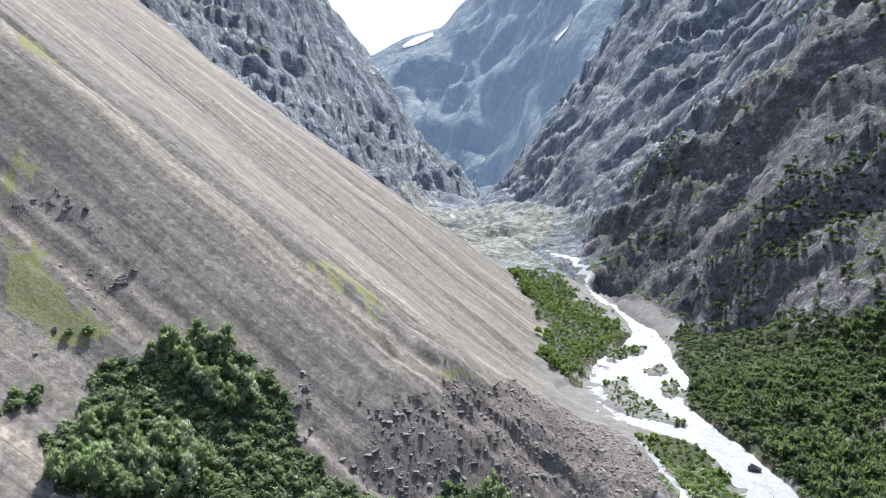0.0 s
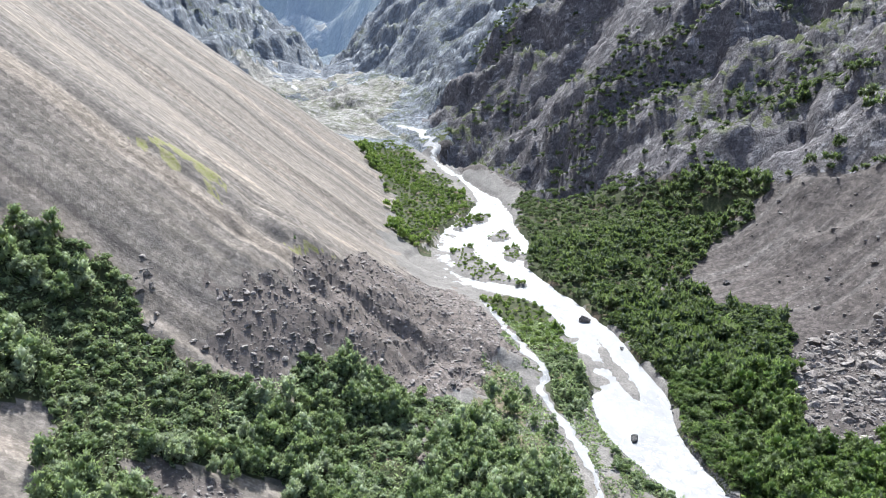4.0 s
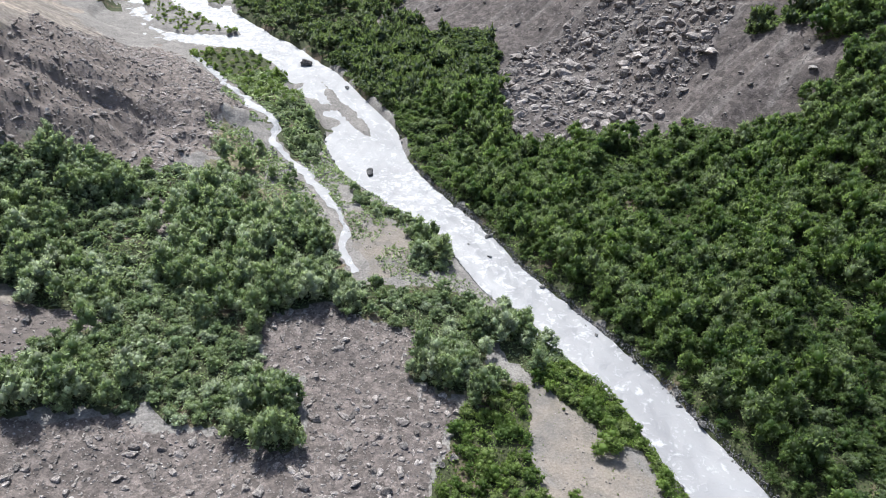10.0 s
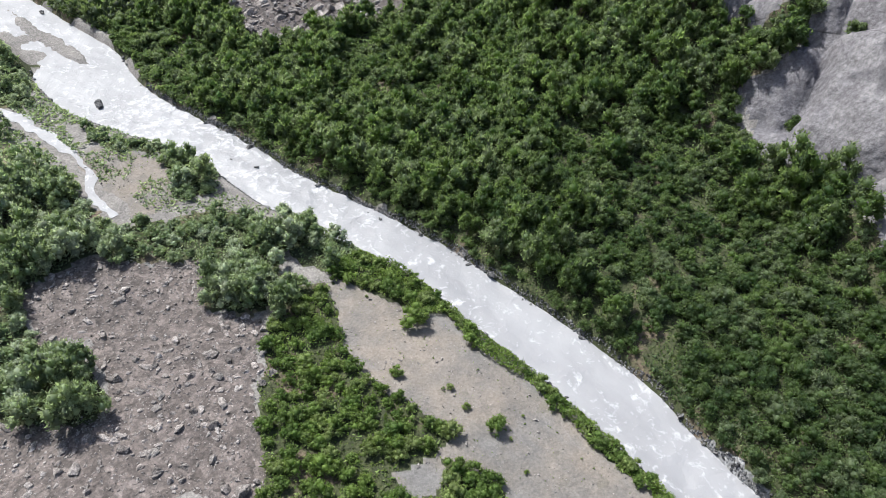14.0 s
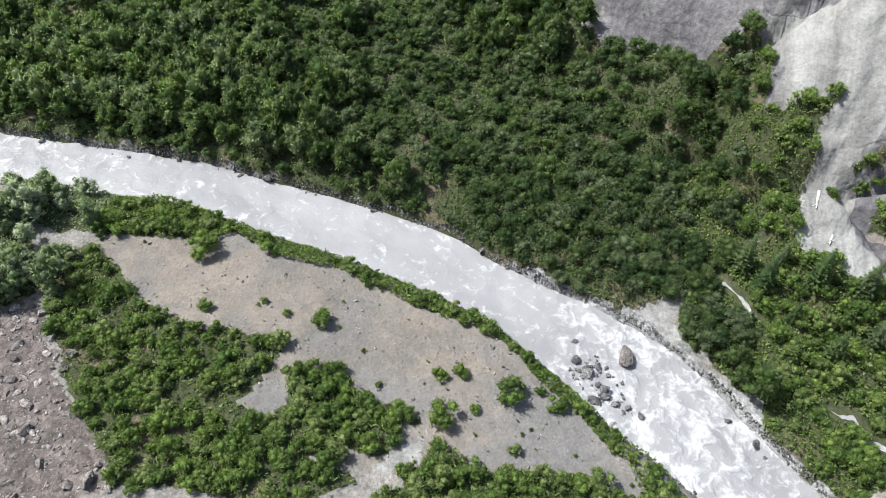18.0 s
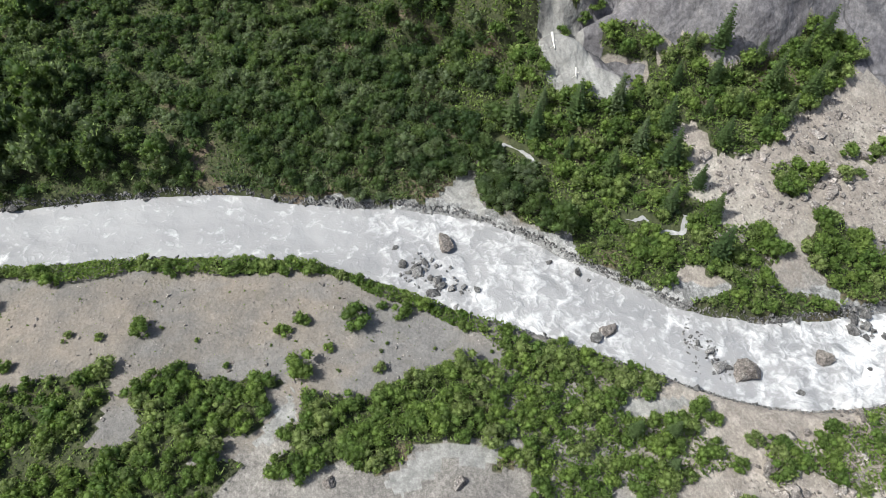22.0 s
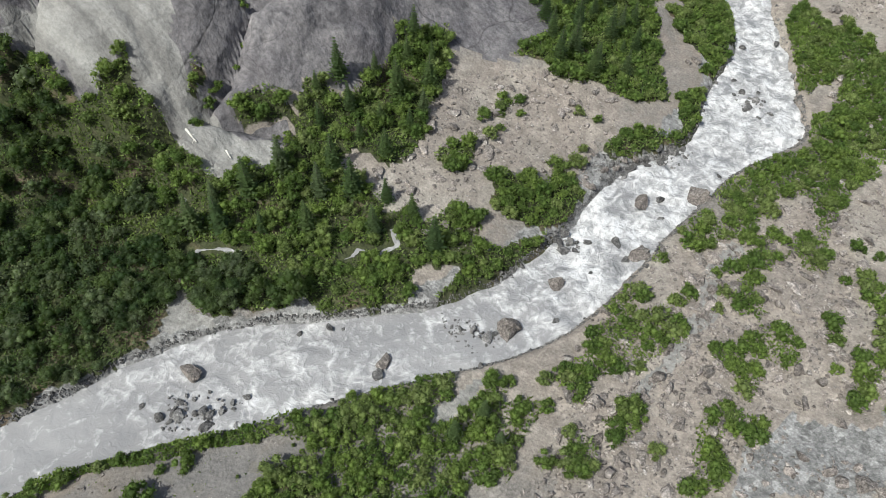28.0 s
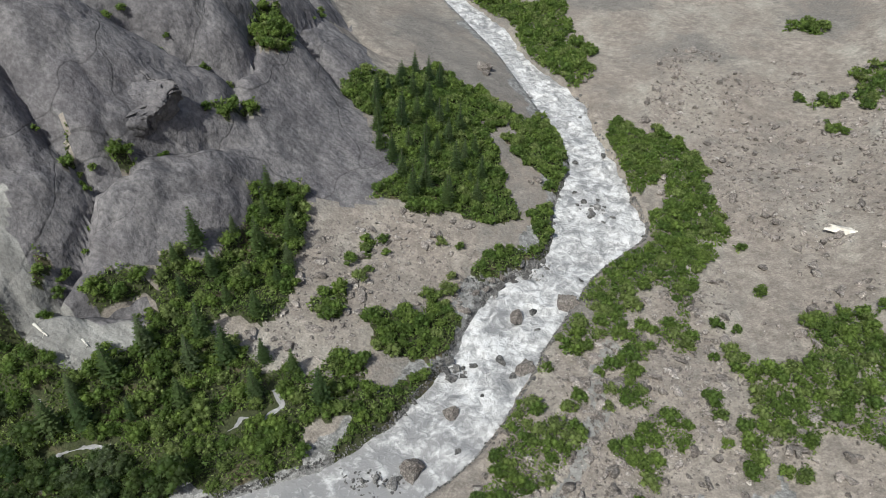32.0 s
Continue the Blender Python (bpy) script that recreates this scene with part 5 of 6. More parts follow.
x, y = rng.uniform(-10, 110, 60000), rng.uniform(-200, 200, 60000)
d = from_bank(x, y)
keep = (d > -0.7) & (d < 0.8) & (fbm(x, y, 8, 3, 81) > -0.45)
x, y = x[keep], y[keep]
size = np.minimum(0.3 * (1 + rng.pareto(2.2, len(x))), 1.7)
z = np.maximum(ground_height(x, y), river_z(y) - 0.15) + 0.05
ob = joined(STONES, rng.integers(0, 8, len(x)), np.stack([x, y, z], -1), size[:, None] * rng.uniform(0.7, 1.2, (len(x), 3)), rng.uniform(0, 6.28, len(x)), "bank_stones", WET_ROCK)
tagged(ob, "dark wet stones along the edge of the river", "stones", kind="stuff")
# dark wet stones added along both banks to draw the shadow line of the edge
y = rng.uniform(-150, 160, 7000)
d = rng.uniform(-0.15, 0.55, len(y)) + 0.3 * fbm(y, 0 * y, 5, 2, 83)
x = np.where(rng.random(len(y)) < 0.55, bank_e(y) + d * np.hypot(1, 0.6), bank_w(y) - d)
size = rng.uniform(0.22, 0.6, len(x))
z = np.maximum(ground_height(x, y), river_z(y) - 0.1) + 0.04
ob = joined(CHIPS, rng.integers(0, 8, len(x)), np.stack([x, y, z], -1), size[:, None] * rng.uniform(0.7, 1.2, (len(x), 3)), rng.uniform(0, 6.28, len(x)), "edge_stones", WET_ROCK)
tagged(ob, "dark line of small wet stones drawing the shadow under the bank", "stones", kind="stuff")
x, y = rng.uniform(-20, 100, 40000), rng.uniform(-190, 0, 40000)
keep = inside(SHOAL, x, y, 1.0)
x, y = x[keep], y[keep]
size = np.minimum(0.45 * (1 + rng.pareto(2.0, len(x))), 2.4)
z = np.maximum(ground_height(x, y), river_z(y) - 0.1)
ob = joined(STONES, rng.integers(0, 8, len(x)), np.stack([x, y, z], -1), size[:, None] * rng.uniform(0.7, 1.2, (len(x), 3)), rng.uniform(0, 6.28, len(x)), "shoal_stones", WET_ROCK)
tagged(ob, "grey wet rocks of a shoal in the white rapids", "stones", kind="stuff")
x, y = rng.uniform(-110, 10, 24000), rng.uniform(-240, -30, 24000)
keep = (from_bank(x, y) > 8) & (fbm(x, y, 25, 3, 82) > -0.25)
x, y = x[keep], y[keep]
size = np.minimum(0.3 * (1 + rng.pareto(1.8, len(x))), 2.6)
z = ground_height(x, y) + 0.08 * size
ob = joined(STONES + CHIPS, rng.integers(0, 8, len(x)) + 8 * (size < 1.6), np.stack([x, y, z], -1), size[:, None] * rng.uniform(0.7, 1.2, (len(x), 3)), rng.uniform(0, 6.28, len(x)), "slope_stones", BOULDER)
tagged(ob, "brown-grey stones scattered over the bare slope", "stones", kind="stuff")

# ---- shrubs and trees ----
def leafy_shape(seed, lumps, leaves, leaf, tall=1.0, spread=1.0):
    """Sprays of leaves on the outside of several lumps round a dark core; width about 1, foot at 0."""
    r = np.random.default_rng(seed)
    a = r.uniform(0, 6.28, lumps)
    far = np.sqrt(r.uniform(0, 1, lumps)) * 0.36 * spread
    size = r.uniform(0.13, 0.23, lumps) * (1.15 - 0.8 * far)
    centre = np.stack([far * np.cos(a), far * np.sin(a), tall * r.uniform(0.3, 0.72, lumps) * (1.1 - 1.2 * far)], -1)
    pick = r.choice(lumps, leaves, p=size ** 2 / (size ** 2).sum())
    d = r.normal(size=(leaves, 3)) + (0, 0, 0.4)
    d /= np.linalg.norm(d, axis=1)[:, None]
    p = centre[pick] + d * (size[pick] * r.uniform(0.62, 1.0, leaves))[:, None]
    out = d + 0.6 * r.normal(size=d.shape) + (0, 0, 0.15)
    out /= np.linalg.norm(out, axis=1)[:, None]
    side = np.cross(out, d + 0.8 * r.normal(size=d.shape))
    side /= np.linalg.norm(side, axis=1)[:, None]
    s = (leaf * r.uniform(0.6, 1.35, leaves))[:, None]
    blade = np.stack([p - side * s * 0.62 - out * s * 0.5, p + side * s * 0.62 - out * s * 0.4, p + out * s * 1.7], 1)
    ball = np.array([(1, 0, 0), (0, 1, 0), (-1, 0, 0), (0, -1, 0), (0, 0, 1), (0, 0, -1)], float)
    shell = np.array([(0, 1, 4), (1, 2, 4), (2, 3, 4), (3, 0, 4), (1, 0, 5), (2, 1, 5), (3, 2, 5), (0, 3, 5)])
    core = centre[:, None] + ball[None] * (size * 0.78)[:, None, None]
    verts = np.r_[blade.reshape(-1, 3), core.reshape(-1, 3)]
    verts[:, 2] = np.maximum(verts[:, 2], 0.01)
    faces = np.r_[np.arange(leaves * 3).reshape(-1, 3), (shell[None] + (leaves * 3 + 6 * np.arange(lumps))[:, None, None]).reshape(-1, 3)]
    return verts, faces


def stem_shape(seed, count=5, tall=0.5):
    """A bundle of thin tapered stems that lean outwards."""
    r = np.random.default_rng(seed)
    vs, fs = [], []
    for k in range(count):
        a, lean, w = r.uniform(0, 6.28), r.uniform(0.05, 0.32), r.uniform(0.012, 0.022)
        top = np.array([lean * math.cos(a), lean * math.sin(a), tall * r.uniform(0.7, 1.1)])
        ring = np.array([(math.cos(q), math.sin(q), 0) for q in np.linspace(0, 6.28, 4, endpoint=False)])
        at = len(vs) * 8
        vs.append(np.r_[ring * w + top * (0.02, 0.02, 0), ring * w * 0.4 + top])
        fs += [[at + q, at + (q + 1) % 4, at + 4 + (q + 1) % 4, at + 4 + q] for q in range(4)]
    return np.concatenate(vs), np.array(fs)


def spruce_shape(seed, tiers=13):
    """A spruce 1 high: whorls of drooping boughs made of needle blades."""
    r = np.random.default_rng(seed)
    vs = []
    for k in range(tiers):
        z = 0.08 + 0.9 * (k / tiers)
        reach = 0.2 * (1 - k / tiers) ** 0.8 + 0.012
        for a in np.linspace(0, 6.28, max(5, 10 - k // 2), endpoint=False) + r.uniform(0, 1):
            a += r.uniform(-0.2, 0.2)
            l = reach * r.uniform(0.7, 1.15)
            out, side = np.array([math.cos(a), math.sin(a), 0]), np.array([-math.sin(a), math.cos(a), 0])
            for s in np.linspace(0.25, 1.0, 3):
                p = out * l * s + (0, 0, z - 0.25 * l * s * s + 0.01)
                w = 0.45 * l * (1.15 - s) + 0.012
                vs.append([p - out * l * 0.3, p - side * w - (0, 0, 0.03 * w), p + out * l * 0.12, p + side * w - (0, 0, 0.03 * w)])
    v = np.array(vs).reshape(-1, 3)
    return v, np.arange(len(v)).reshape(-1, 4)


LOW = [leafy_shape(400 + k, 14, 430, 0.041, 0.85) for k in range(5)]
FINE = [leafy_shape(420 + k, 18, 800, 0.032, 0.9) for k in range(4)]
TALL = [leafy_shape(450 + k, 17, 460, 0.043, 1.2, 0.95) for k in range(6)]
FAR = [leafy_shape(480 + k, 7, 80, 0.085, 0.75) for k in range(4)]
SPRUCES = [spruce_shape(500 + k) for k in range(4)]
STEMS = [stem_shape(520 + k) for k in range(3)]


def make_plant(name, shape, stems, leaves, label, category, group):
    """One shrub as a thing: a crown and its stems."""
    top = new(name)
    crown = mesh_object("crown", *shape, leaves, top, True, tint=np.full(len(shape[0]), rng.random()))
    mesh_object("stem", *stems, BARK, top, True)
    return tagged(top, label, category, group)


def fringe(x, y):
    """The narrow green strip between the river and the sand bar."""
    d = bank_w(y) - x
    return (y > -20) & (y < 90) & (d > 0.8) & (d < 4.2 + 1.5 * fbm(x, y, 12, 2, 97))


def off_stream(x, y):
    """Metres to the nearest of the side streams and brooks."""
    near = np.full(np.shape(x), 99.0)
    for name, points in COURSES:
        for (x0, y0), (x1, y1) in zip(points, points[1:]):
            t = np.clip(((x - x0) * (x1 - x0) + (y - y0) * (y1 - y0)) / ((x1 - x0) ** 2 + (y1 - y0) ** 2), 0, 1)
            near = np.minimum(near, np.hypot(x0 + t * (x1 - x0) - x, y0 + t * (y1 - y0) - y) + (0.9 if name == "brook" else 0.0))
    return near


def shrub_places(shapes, count, box, gap, rough=2.0, strip=False):
    """Random places in the shapes that keep some distance from one another."""
    x, y = rng.uniform(box[0], box[1], count), rng.uniform(box[2], box[3], count)
    keep = (inside(shapes, x, y, rough) | (fringe(x, y) & strip)) & (from_bank(x, y) > 0.6) & ~(inside(CLEAR + SAND + BARE + SILT, x, y, 1.5) & ~fringe(x, y))
    x, y = x[keep], y[keep]
    cell, taken, out = gap, {}, []
    for k in range(len(x)):
        i, j = int(x[k] // cell), int(y[k] // cell)
        if all((x[k] - x[q]) ** 2 + (y[k] - y[q]) ** 2 > gap * gap for a in (-1, 0, 1) for b in (-1, 0, 1) for q in taken.get((i + a, j + b), ())):
            taken.setdefault((i, j), []).append(k)
            out.append(k)
    return x[out], y[out]


trunk_shape = (np.array([(math.cos(a) * w, math.sin(a) * w, z) for z, w in ((0, 0.014), (0.5, 0.009), (0.97, 0.002)) for a in np.linspace(0, 6.28, 6, endpoint=False)]),
               np.array([[q * 6 + a, q * 6 + (a + 1) % 6, (q + 1) * 6 + (a + 1) % 6, (q + 1) * 6 + a] for q in range(2) for a in range(6)]))

# shrubs over the whole valley
x, y = shrub_places(VEG, 90000, (-140, 330, -300, 230), 1.8, 2.0, True)
keep = (fbm(x, y, 9, 2, 79) < 0.85) & (off_stream(x, y) > 2.2)
x, y = x[keep], y[keep]
fx, fy = shrub_places(VEG, 40000, (-140, 330, 230, 620), 2.6)
mx, my = shrub_places(SPARSE, 9000, (-120, 110, -190, 260), 3.0)
pick = fbm(mx, my, 9, 3, 71) > 0.08
x, y = np.r_[x, fx, mx[pick]], np.r_[y, fy, my[pick]]
ix, iy = rng.uniform(50, 120, 9000), rng.uniform(250, 420, 9000)
pick = inside(ISLE[:4], ix, iy, 0.8)
isle_from = len(x)
x, y = np.r_[x, ix[pick][:260]], np.r_[y, iy[pick][:260]]
isle_to = len(x)
sx_, sy_ = rng.uniform(40, 170, 4000), rng.uniform(-230, 40, 4000)
wx_, wy_ = sx_ + 9 * fbm(sx_, sy_, 50, 3, 15), sy_ + 9 * fbm(sx_, sy_, 50, 3, 16)
pick = (rockiness(sx_, sy_) > 0.5) & (blocks(wx_ + 0.35 * mountains(sx_, sy_, land(sx_, sy_)), wy_, 34, 12) < 1.5) & (fbm(sx_, sy_, 14, 3, 85) > 0.05)
x, y = np.r_[x, sx_[pick]], np.r_[y, sy_[pick]]
lx, ly = rng.uniform(100, 520, 16000), rng.uniform(90, 620, 16000)
lz = ground_height(lx, ly)
steep = np.hypot(ground_height(lx + 3, ly) - lz, ground_height(lx, ly + 3) - lz) / 3
pick = (rockiness(lx, ly) > 0.3) & (steep < 0.75) & (fbm(lx, ly, 45, 3, 86) > -0.05)
x, y = np.r_[x, lx[pick][:1600]], np.r_[y, ly[pick][:1600]]
z = ground_height(x, y)
dist = np.sqrt(x * x + y * y + (100 - z) ** 2)
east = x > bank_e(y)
# plants on this stretch of the east bank get the darker leaf material
east_belt = east & (y > -40) & (y < 330)
wood = east_belt & (fbm(x, y, 22, 3, 72) > np.where((y < 15) & (x < 125), 0.4, -0.3)) & (from_bank(x, y) > 3)
grove = ~east & (fbm(x, y, 20, 3, 73) > 0.15) & (y > 72)
tall = wood | grove
size = np.where(tall, rng.uniform(3.2, 7.0, len(x)), rng.uniform(2.5, 4.6, len(x))) * np.where(dist > 230, 1.25, 1.0)
size *= np.where((y > 190) & (x < 40) & (fbm(x, y, 5, 2, 3) < 9) & inside(SPARSE, x, y), 0.22, 1.0)
size *= np.where((rockiness(x, y) > 0.5) & (y < 60) & ~inside(VEG, x, y, 2.0), 0.65, 1.0)
size *= np.clip(0.55 + np.abs(from_bank(x, y)) * 0.1, 0.55, 1)
size *= np.where(east_belt & ~tall, 1.25, 1.0)
size *= np.where((y > 165) & (x > 60) & ~east, 0.6, 1.0)
size[isle_from:isle_to] *= 0.6
high = size * np.where(tall, rng.uniform(1.0, 1.35, len(x)), rng.uniform(0.7, 1.0, len(x)))
turns = rng.uniform(0, 6.28, len(x))
near = np.zeros(len(x), bool)
near[np.argsort(np.hypot(x - 30, y + 15))[:300]] = True
makers = {}
for k in np.where(near)[0]:
    kind = "alder" if tall[k] else "willow"
    kind = "forest" if wood[k] else "scrub" if east_belt[k] and not tall[k] else kind
    which = int(k) % 4
    m = pose(x[k], y[k], z[k] - 0.05, 0, 0, math.degrees(turns[k])) @ Matrix.Diagonal((size[k], size[k], high[k], 1))
    if (kind, which) not in makers:
        label = "tall dark green broadleaf shrub" if kind == "forest" else "low dark green scrub bush" if kind == "scrub" else "dense silvery green alder shrub" if kind == "alder" else "low rounded bright green willow shrub"
        makers[kind, which] = make_plant(kind + "_shrub", (TALL if tall[k] else FINE)[which], STEMS[which % 3], FOREST if east_belt[k] else ALDER if tall[k] else WILLOW, label + " beside the river", "shrub", "shrubs on the banks")
        makers[kind, which].matrix_world = m
    else:
        copy_thing(makers[kind, which], Matrix.Identity(4)).matrix_world = m
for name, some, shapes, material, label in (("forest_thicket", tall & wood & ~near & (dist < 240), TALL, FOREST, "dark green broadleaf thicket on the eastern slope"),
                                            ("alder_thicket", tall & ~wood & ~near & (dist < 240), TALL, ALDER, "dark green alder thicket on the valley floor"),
                                            ("alder_scrub", ~tall & ~east_belt & ~near & (dist < 240) & (y > 72), LOW, ALDER, "low silvery green alder scrub"),
                                            ("forest_scrub", ~tall & east_belt & ~near & (dist < 240), LOW, FOREST, "low dark green scrub below the trees"),
                                            ("willow_thicket", ~tall & ~east_belt & ~near & (dist < 240) & (y <= 72), LOW, WILLOW, "low bright green willow thicket"),
                                            ("distant_scrub", ~near & (dist >= 240) & east, FAR, DIM_SCRUB, "green scrub farther up the valley"),
                                            ("distant_willows", ~near & (dist >= 240) & ~east, FAR, WILLOW, "bright green willow scrub farther up the valley")):
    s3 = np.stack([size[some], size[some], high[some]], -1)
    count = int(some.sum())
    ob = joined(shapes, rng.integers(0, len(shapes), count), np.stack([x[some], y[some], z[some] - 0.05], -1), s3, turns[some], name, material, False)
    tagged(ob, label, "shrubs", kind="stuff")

# low growth that closes the ground between the shrubs
x, y = rng.uniform(-110, 230, 720000), rng.uniform(-280, 240, 720000)
ty = rng.uniform(-20, 90, 14000)
x, y = np.r_[x, rng.uniform(-60, 110, 280000)], np.r_[y, rng.uniform(-190, 10, 280000)]
x, y = np.r_[x, bank_w(ty) - rng.uniform(0.8, 6, len(ty))], np.r_[y, ty]
keep = (from_bank(x, y) > 0.5) & (off_stream(x, y) > 2.0)
x, y = x[keep], y[keep]
keep = (inside(VEG, x, y, 2.0) & ~inside(CLEAR + SAND + BARE + SILT, x, y, 1.5)) | fringe(x, y) | (inside(MEADOW, x, y, 1.5) & (fbm(x, y, 7, 3, 98) > -0.25))
x, y = x[keep], y[keep]
h = (0.3 + 1.1 * np.clip(fbm(x, y, 3.4, 3, 87) + 0.4, 0, 1.4)) * rng.uniform(0.6, 1.05, len(x)) * np.where(inside(MEADOW, x, y, 1.5), 0.5, 1.0)
base = np.stack([x, y, ground_height(x, y) + h], -1)
out = rng.normal(size=(len(x), 3)) * (0.8, 0.8, 0.4) + (0, 0, 0.55)
side = np.cross(out, rng.normal(size=out.shape))
side /= np.linalg.norm(side, axis=1)[:, None]
s = rng.uniform(0.2, 0.42, (len(x), 1)) * np.clip(np.hypot(x, y) / 130, 0.8, 1.5)[:, None]
blade = np.stack([base - side * s * 0.7 - out * s * 0.5, base + side * s * 0.7 - out * s * 0.5, base + out * s], 1)
tint = np.clip(0.5 + 0.45 * fbm(x, y, 7, 3, 89), 0, 1)
over = x > bank_e(y)
for name, some, material, label in (("alder_undergrowth", ~over & (y > 72), ALDER, "low silvery green growth between the alders"),
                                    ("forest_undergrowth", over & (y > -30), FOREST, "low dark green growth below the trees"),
                                    ("willow_undergrowth", (over & (y <= -30)) | (~over & (y <= 72)), WILLOW, "low bright green growth between the willows")):
    count = int(some.sum())
    ob = mesh_object(name, blade[some].reshape(-1, 3), np.arange(count * 3).reshape(-1, 3), material, None, True, tint=np.repeat(tint[some], 3))
    tagged(ob, label, "shrubs", kind="stuff")

# single shrubs on the sand bar: x, y, width
SAND_SHRUBS = [(59.4, 27.8, 3.7), (46.0, 6.6, 4.7), (51.3, -3.1, 4.8), (53.9, 4.8, 2.8), (52.9, 7.8, 2.6), (47.9, 2.0, 1.7), (42.4, -4.4, 2.1), (50.5, -10.2, 3.2), (52.6, -7.5, 1.8), (50.0, 16.9, 1.2), (55.5, 20.3, 0.9), (60.0, 33.7, 1.5), (45.5, 11.4, 2.6), (47.5, 18.2, 2.3), (71.5, 51.6, 5.7), (62.0, 38.0, 1.5), (59.6, 47.2, 2.5)]
lone = {}
for k, (x0, y0, wide) in enumerate(SAND_SHRUBS):
    m = pose(x0, y0, float(ground_height(np.array([x0]), np.array([y0]))[0]) - 0.04, 0, 0, 77 * k) @ Matrix.Diagonal((wide * 1.15, wide * 1.15, wide, 1))
    if k % 3 not in lone:
        lone[k % 3] = make_plant("sand_shrub", FINE[k % 3], STEMS[k % 3], WILLOW, "small rounded green shrub standing alone on sand", "shrub", "single shrubs on the sand bar")
        lone[k % 3].matrix_world = m
    else:
        copy_thing(lone[k % 3], Matrix.Identity(4)).matrix_world = m

x, y = scatter(SAND + TAN, 2600, 30, 100, -40, 150, 1.0)
x, y = x[:700], y[:700]
size = np.minimum(0.16 * (1 + rng.pareto(2.0, len(x))), 0.9)
ob = joined(FAR, rng.integers(0, 4, len(x)), np.stack([x, y, ground_height(x, y) - 0.03], -1), size, rng.uniform(0, 6.28, len(x)), "sand_tufts", WILLOW, False)
tagged(ob, "small green tufts and seedlings on the sand bar", "shrubs", kind="stuff")

# spruces among the shrubs of the southern bank
px, py = shrub_places(SPRUCE_STAND, 6000, (-60, 120, -200, 0), 4.6, 1.5)
pz = ground_height(px, py)
first = {}
for k in range(min(len(px), 170)):
    tall_by = rng.uniform(5.0, 10.5)
    m = pose(px[k], py[k], pz[k] - 0.1, 0, 0, rng.uniform(0, 360)) @ Matrix.Diagonal((tall_by, tall_by, tall_by, 1))
    which = k % 4
    if which not in first:
        top = new("spruce")
        mesh_object("crown", *SPRUCES[which], SPRUCE, top, True, tint=np.full(len(SPRUCES[which][0]), rng.random()))
        mesh_object("trunk", *trunk_shape, BARK, top, True)
        first[which] = tagged(top, "slender dark green spruce among shrubs below the slabs", "tree", "spruces below the slabs")
        top.matrix_world = m
    else:
        copy_thing(first[which], Matrix.Identity(4)).matrix_world = m

# ---- single things ----
def lump(name, x, y, z, sx, sy, sz, seed, material, label, category, cells=14, turn=0.0):
    """One large rounded body of rock or snow with creases."""
    v, f = rock_shape(cells, seed)
    k = np.array([noise.fractal(Vector(p * 3.5), 1.0, 2.0, 4) for p in v])
    v = v * (1 + 0.16 * k[:, None]) * (sx, sy, sz)
    ob = mesh_object(name, v, f, material, None, True, moss=np.zeros(len(v)))
    ob.matrix_world = pose(x, y, z, 0, 0, turn)
    return tagged(ob, label, category)


lump("rock_outcrop", 99, -94, 30.5, 24, 21, 32, 900, SLAB_ROCK, "large rounded grey rock outcrop on the slabs", "rock outcrop", 20, 25)
lump("snow_patch", -40.5, -143, 2.2, 13, 3.4, 1.7, 901, SNOW, "thin remnant of dirty white snow on gravel", "snow patch", 12, 4)


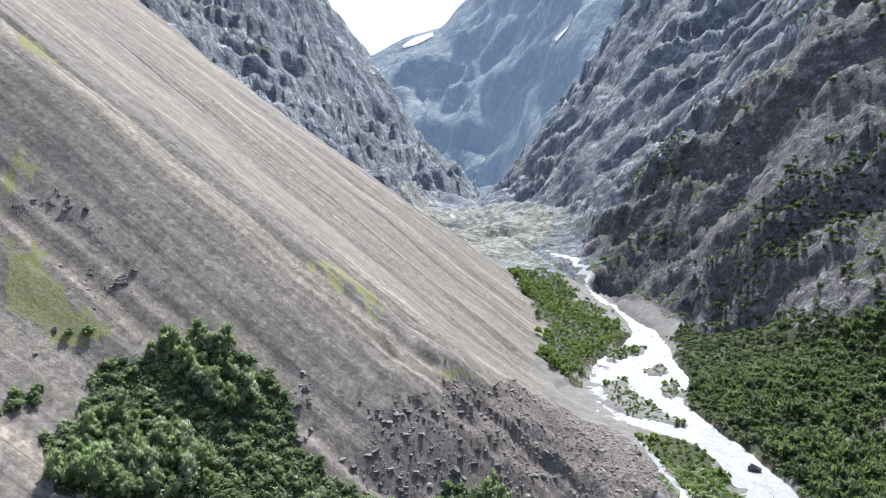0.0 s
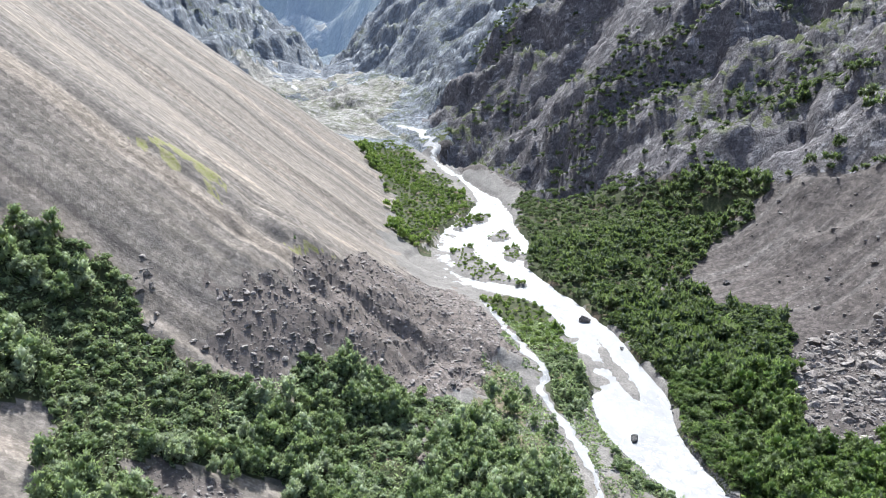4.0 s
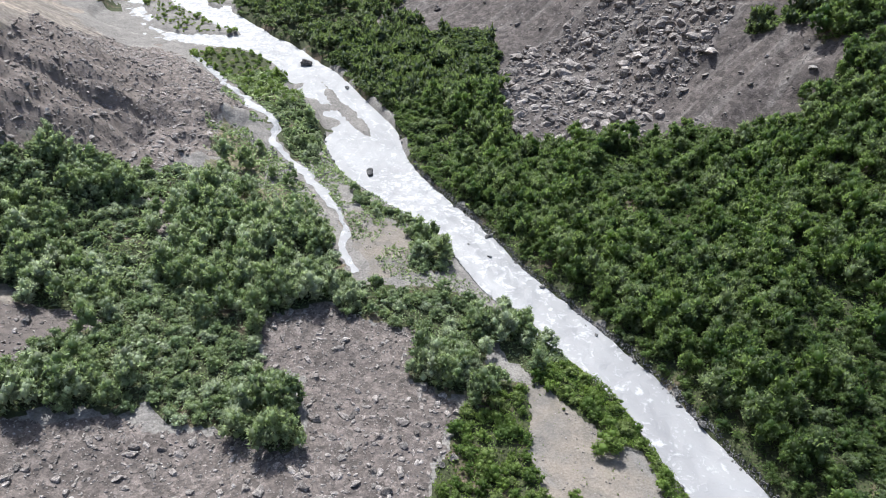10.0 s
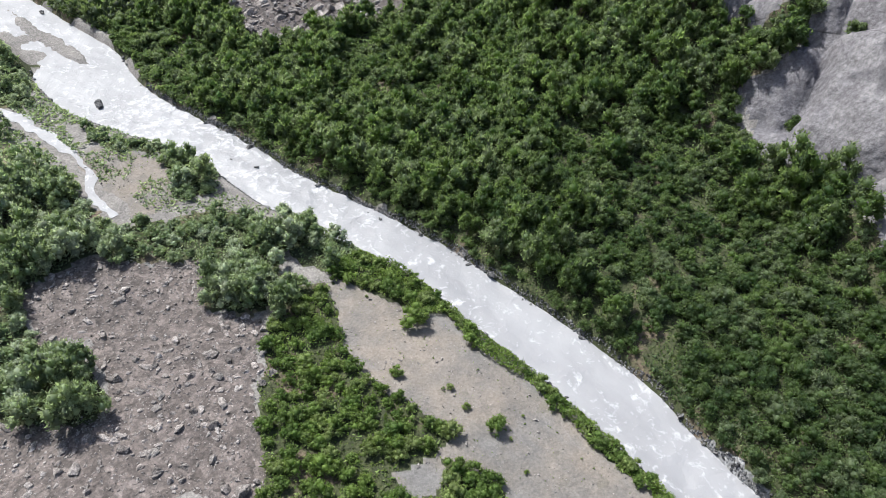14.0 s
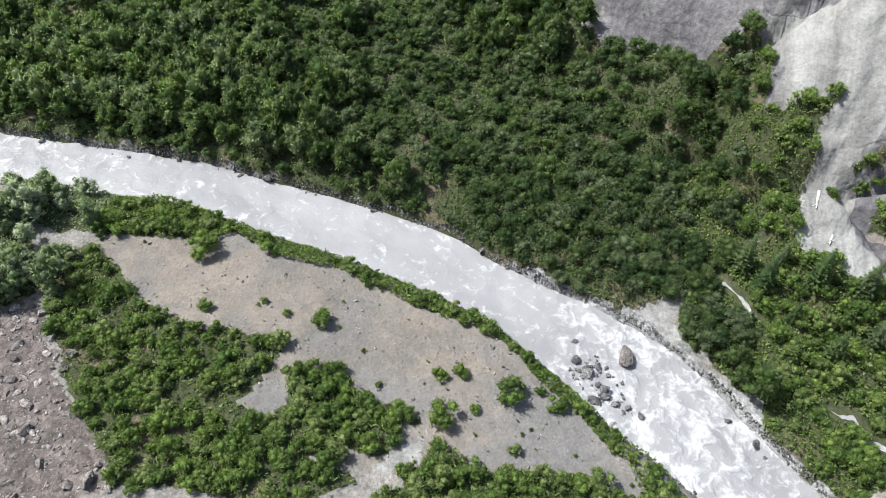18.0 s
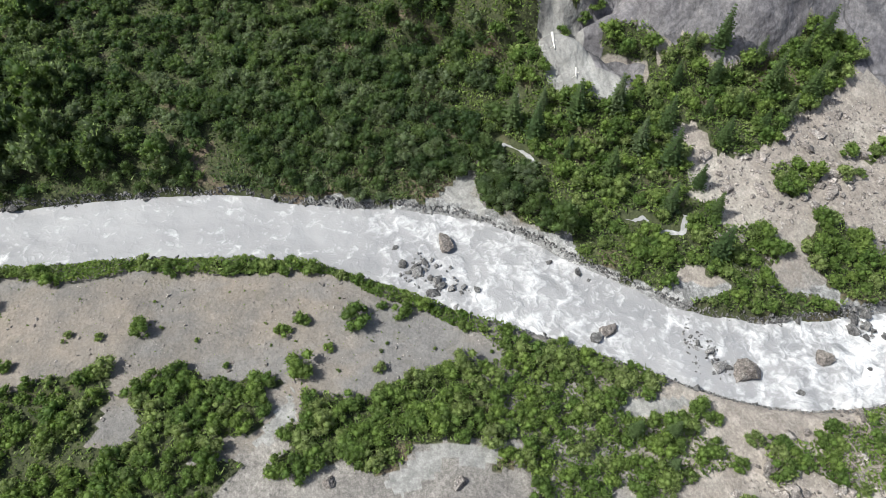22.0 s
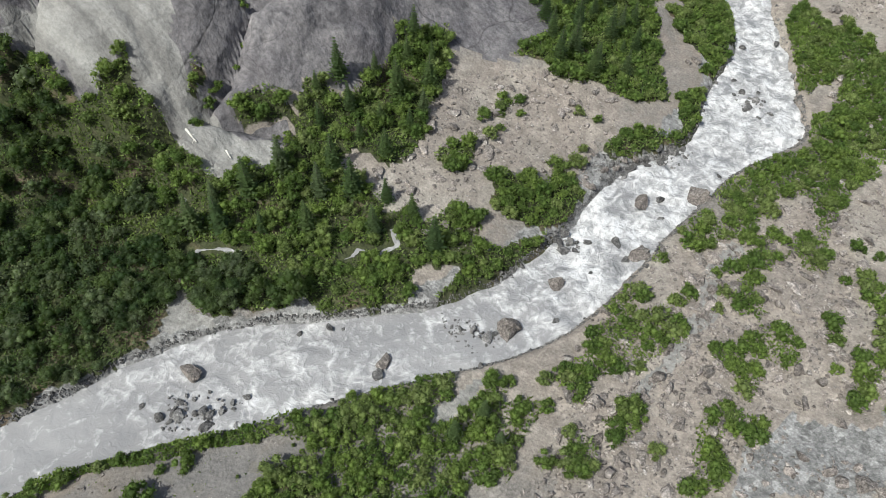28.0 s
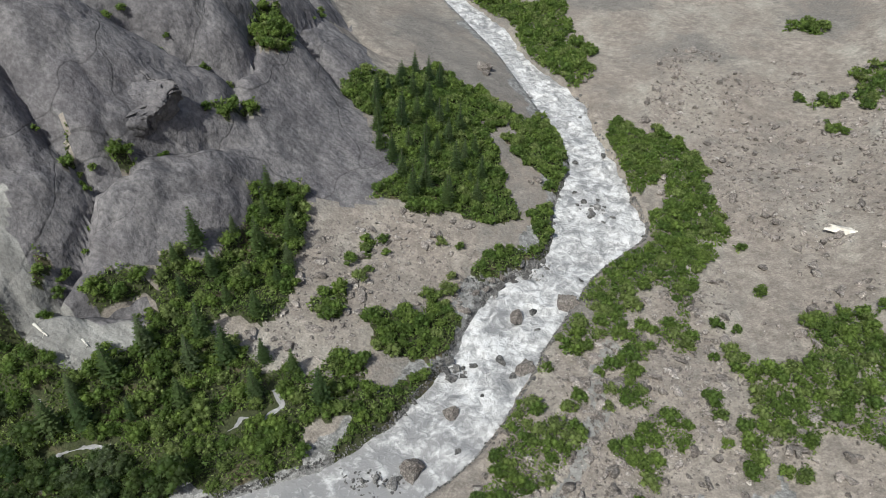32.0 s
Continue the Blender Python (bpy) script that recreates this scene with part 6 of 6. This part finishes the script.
def snow_field(shape):
    """A patch of old snow that lies on the slope within an outline."""
    xs, ys = np.array(shape, float).T
    gx, gy = np.meshgrid(np.linspace(xs.min(), xs.max(), 26), np.linspace(ys.min(), ys.max(), 26), indexing="ij")
    k = np.arange(25 * 26).reshape(25, 26)[:, :25].ravel()
    f = np.stack([k, k + 26, k + 27, k + 1], -1)
    mx, my = gx.ravel()[f].mean(1), gy.ravel()[f].mean(1)
    f = f[inside([shape], mx, my, 0.0)]
    z = ground_height(gx.ravel(), gy.ravel()) + 5
    return tagged(mesh_object("snow_patch", np.stack([gx.ravel(), gy.ravel(), z], -1), f, SNOW), "white patch of old snow on the far slope", "snow patch")


for shape in ([(309, 1749), (311, 1730), (283, 1673), (262, 1689), (261, 1749), (291, 1771)], [(-183, 3181), (-128, 3237), (-52, 3242), (-44, 3193), (-136, 3142), (-174, 3152)], [(76, 1811), (101, 1790), (105, 1765), (87, 1788)]):
    snow_field(shape)


def fallen_log(x0, y0, x1, y1, w):
    """A bleached trunk that lies between two places, with some broken branches."""
    top = new("fallen_log")
    a, b = Vector((x0, y0, on_ground(x0, y0) + 0.25)), Vector((x1, y1, on_ground(x1, y1) + 0.3))
    top.location = a
    along_it = (b - a).to_track_quat("Z", "Y").to_matrix().to_4x4()
    long = (b - a).length

    def rod(name, m, length, w0, w1, parent):
        r = np.random.default_rng(int(length * 100))
        rings = np.linspace(0, 1, 7)
        v = [[math.cos(q) * (w0 + (w1 - w0) * t) * r.uniform(0.85, 1.15) + 0.12 * w0 * math.sin(t * 9), math.sin(q) * (w0 + (w1 - w0) * t), t * length]
             for t in rings for q in np.linspace(0, 6.28, 7, endpoint=False)]
        f = [[i * 7 + j, i * 7 + (j + 1) % 7, (i + 1) * 7 + (j + 1) % 7, (i + 1) * 7 + j] for i in range(6) for j in range(7)]
        ob = mesh_object(name, v, f, DEAD_WOOD, parent, True)
        ob.matrix_local = m
        return ob

    rod("trunk", along_it, long, w, w * 0.4, top)
    for k in range(4):
        rod("branch", along_it @ pose(0, 0, long * (0.3 + 0.16 * k), 60, 0, 90 * k + 20), 0.5 + 0.12 * k, w * 0.3, w * 0.1, top)
    return tagged(top, "bleached fallen tree trunk lying in the gravel gully", "log", "fallen logs in the gully")


fallen_log(88.3, -50.0, 84.9, -49.1, 0.28)
fallen_log(81.4, -51.9, 79.5, -51.1, 0.2)
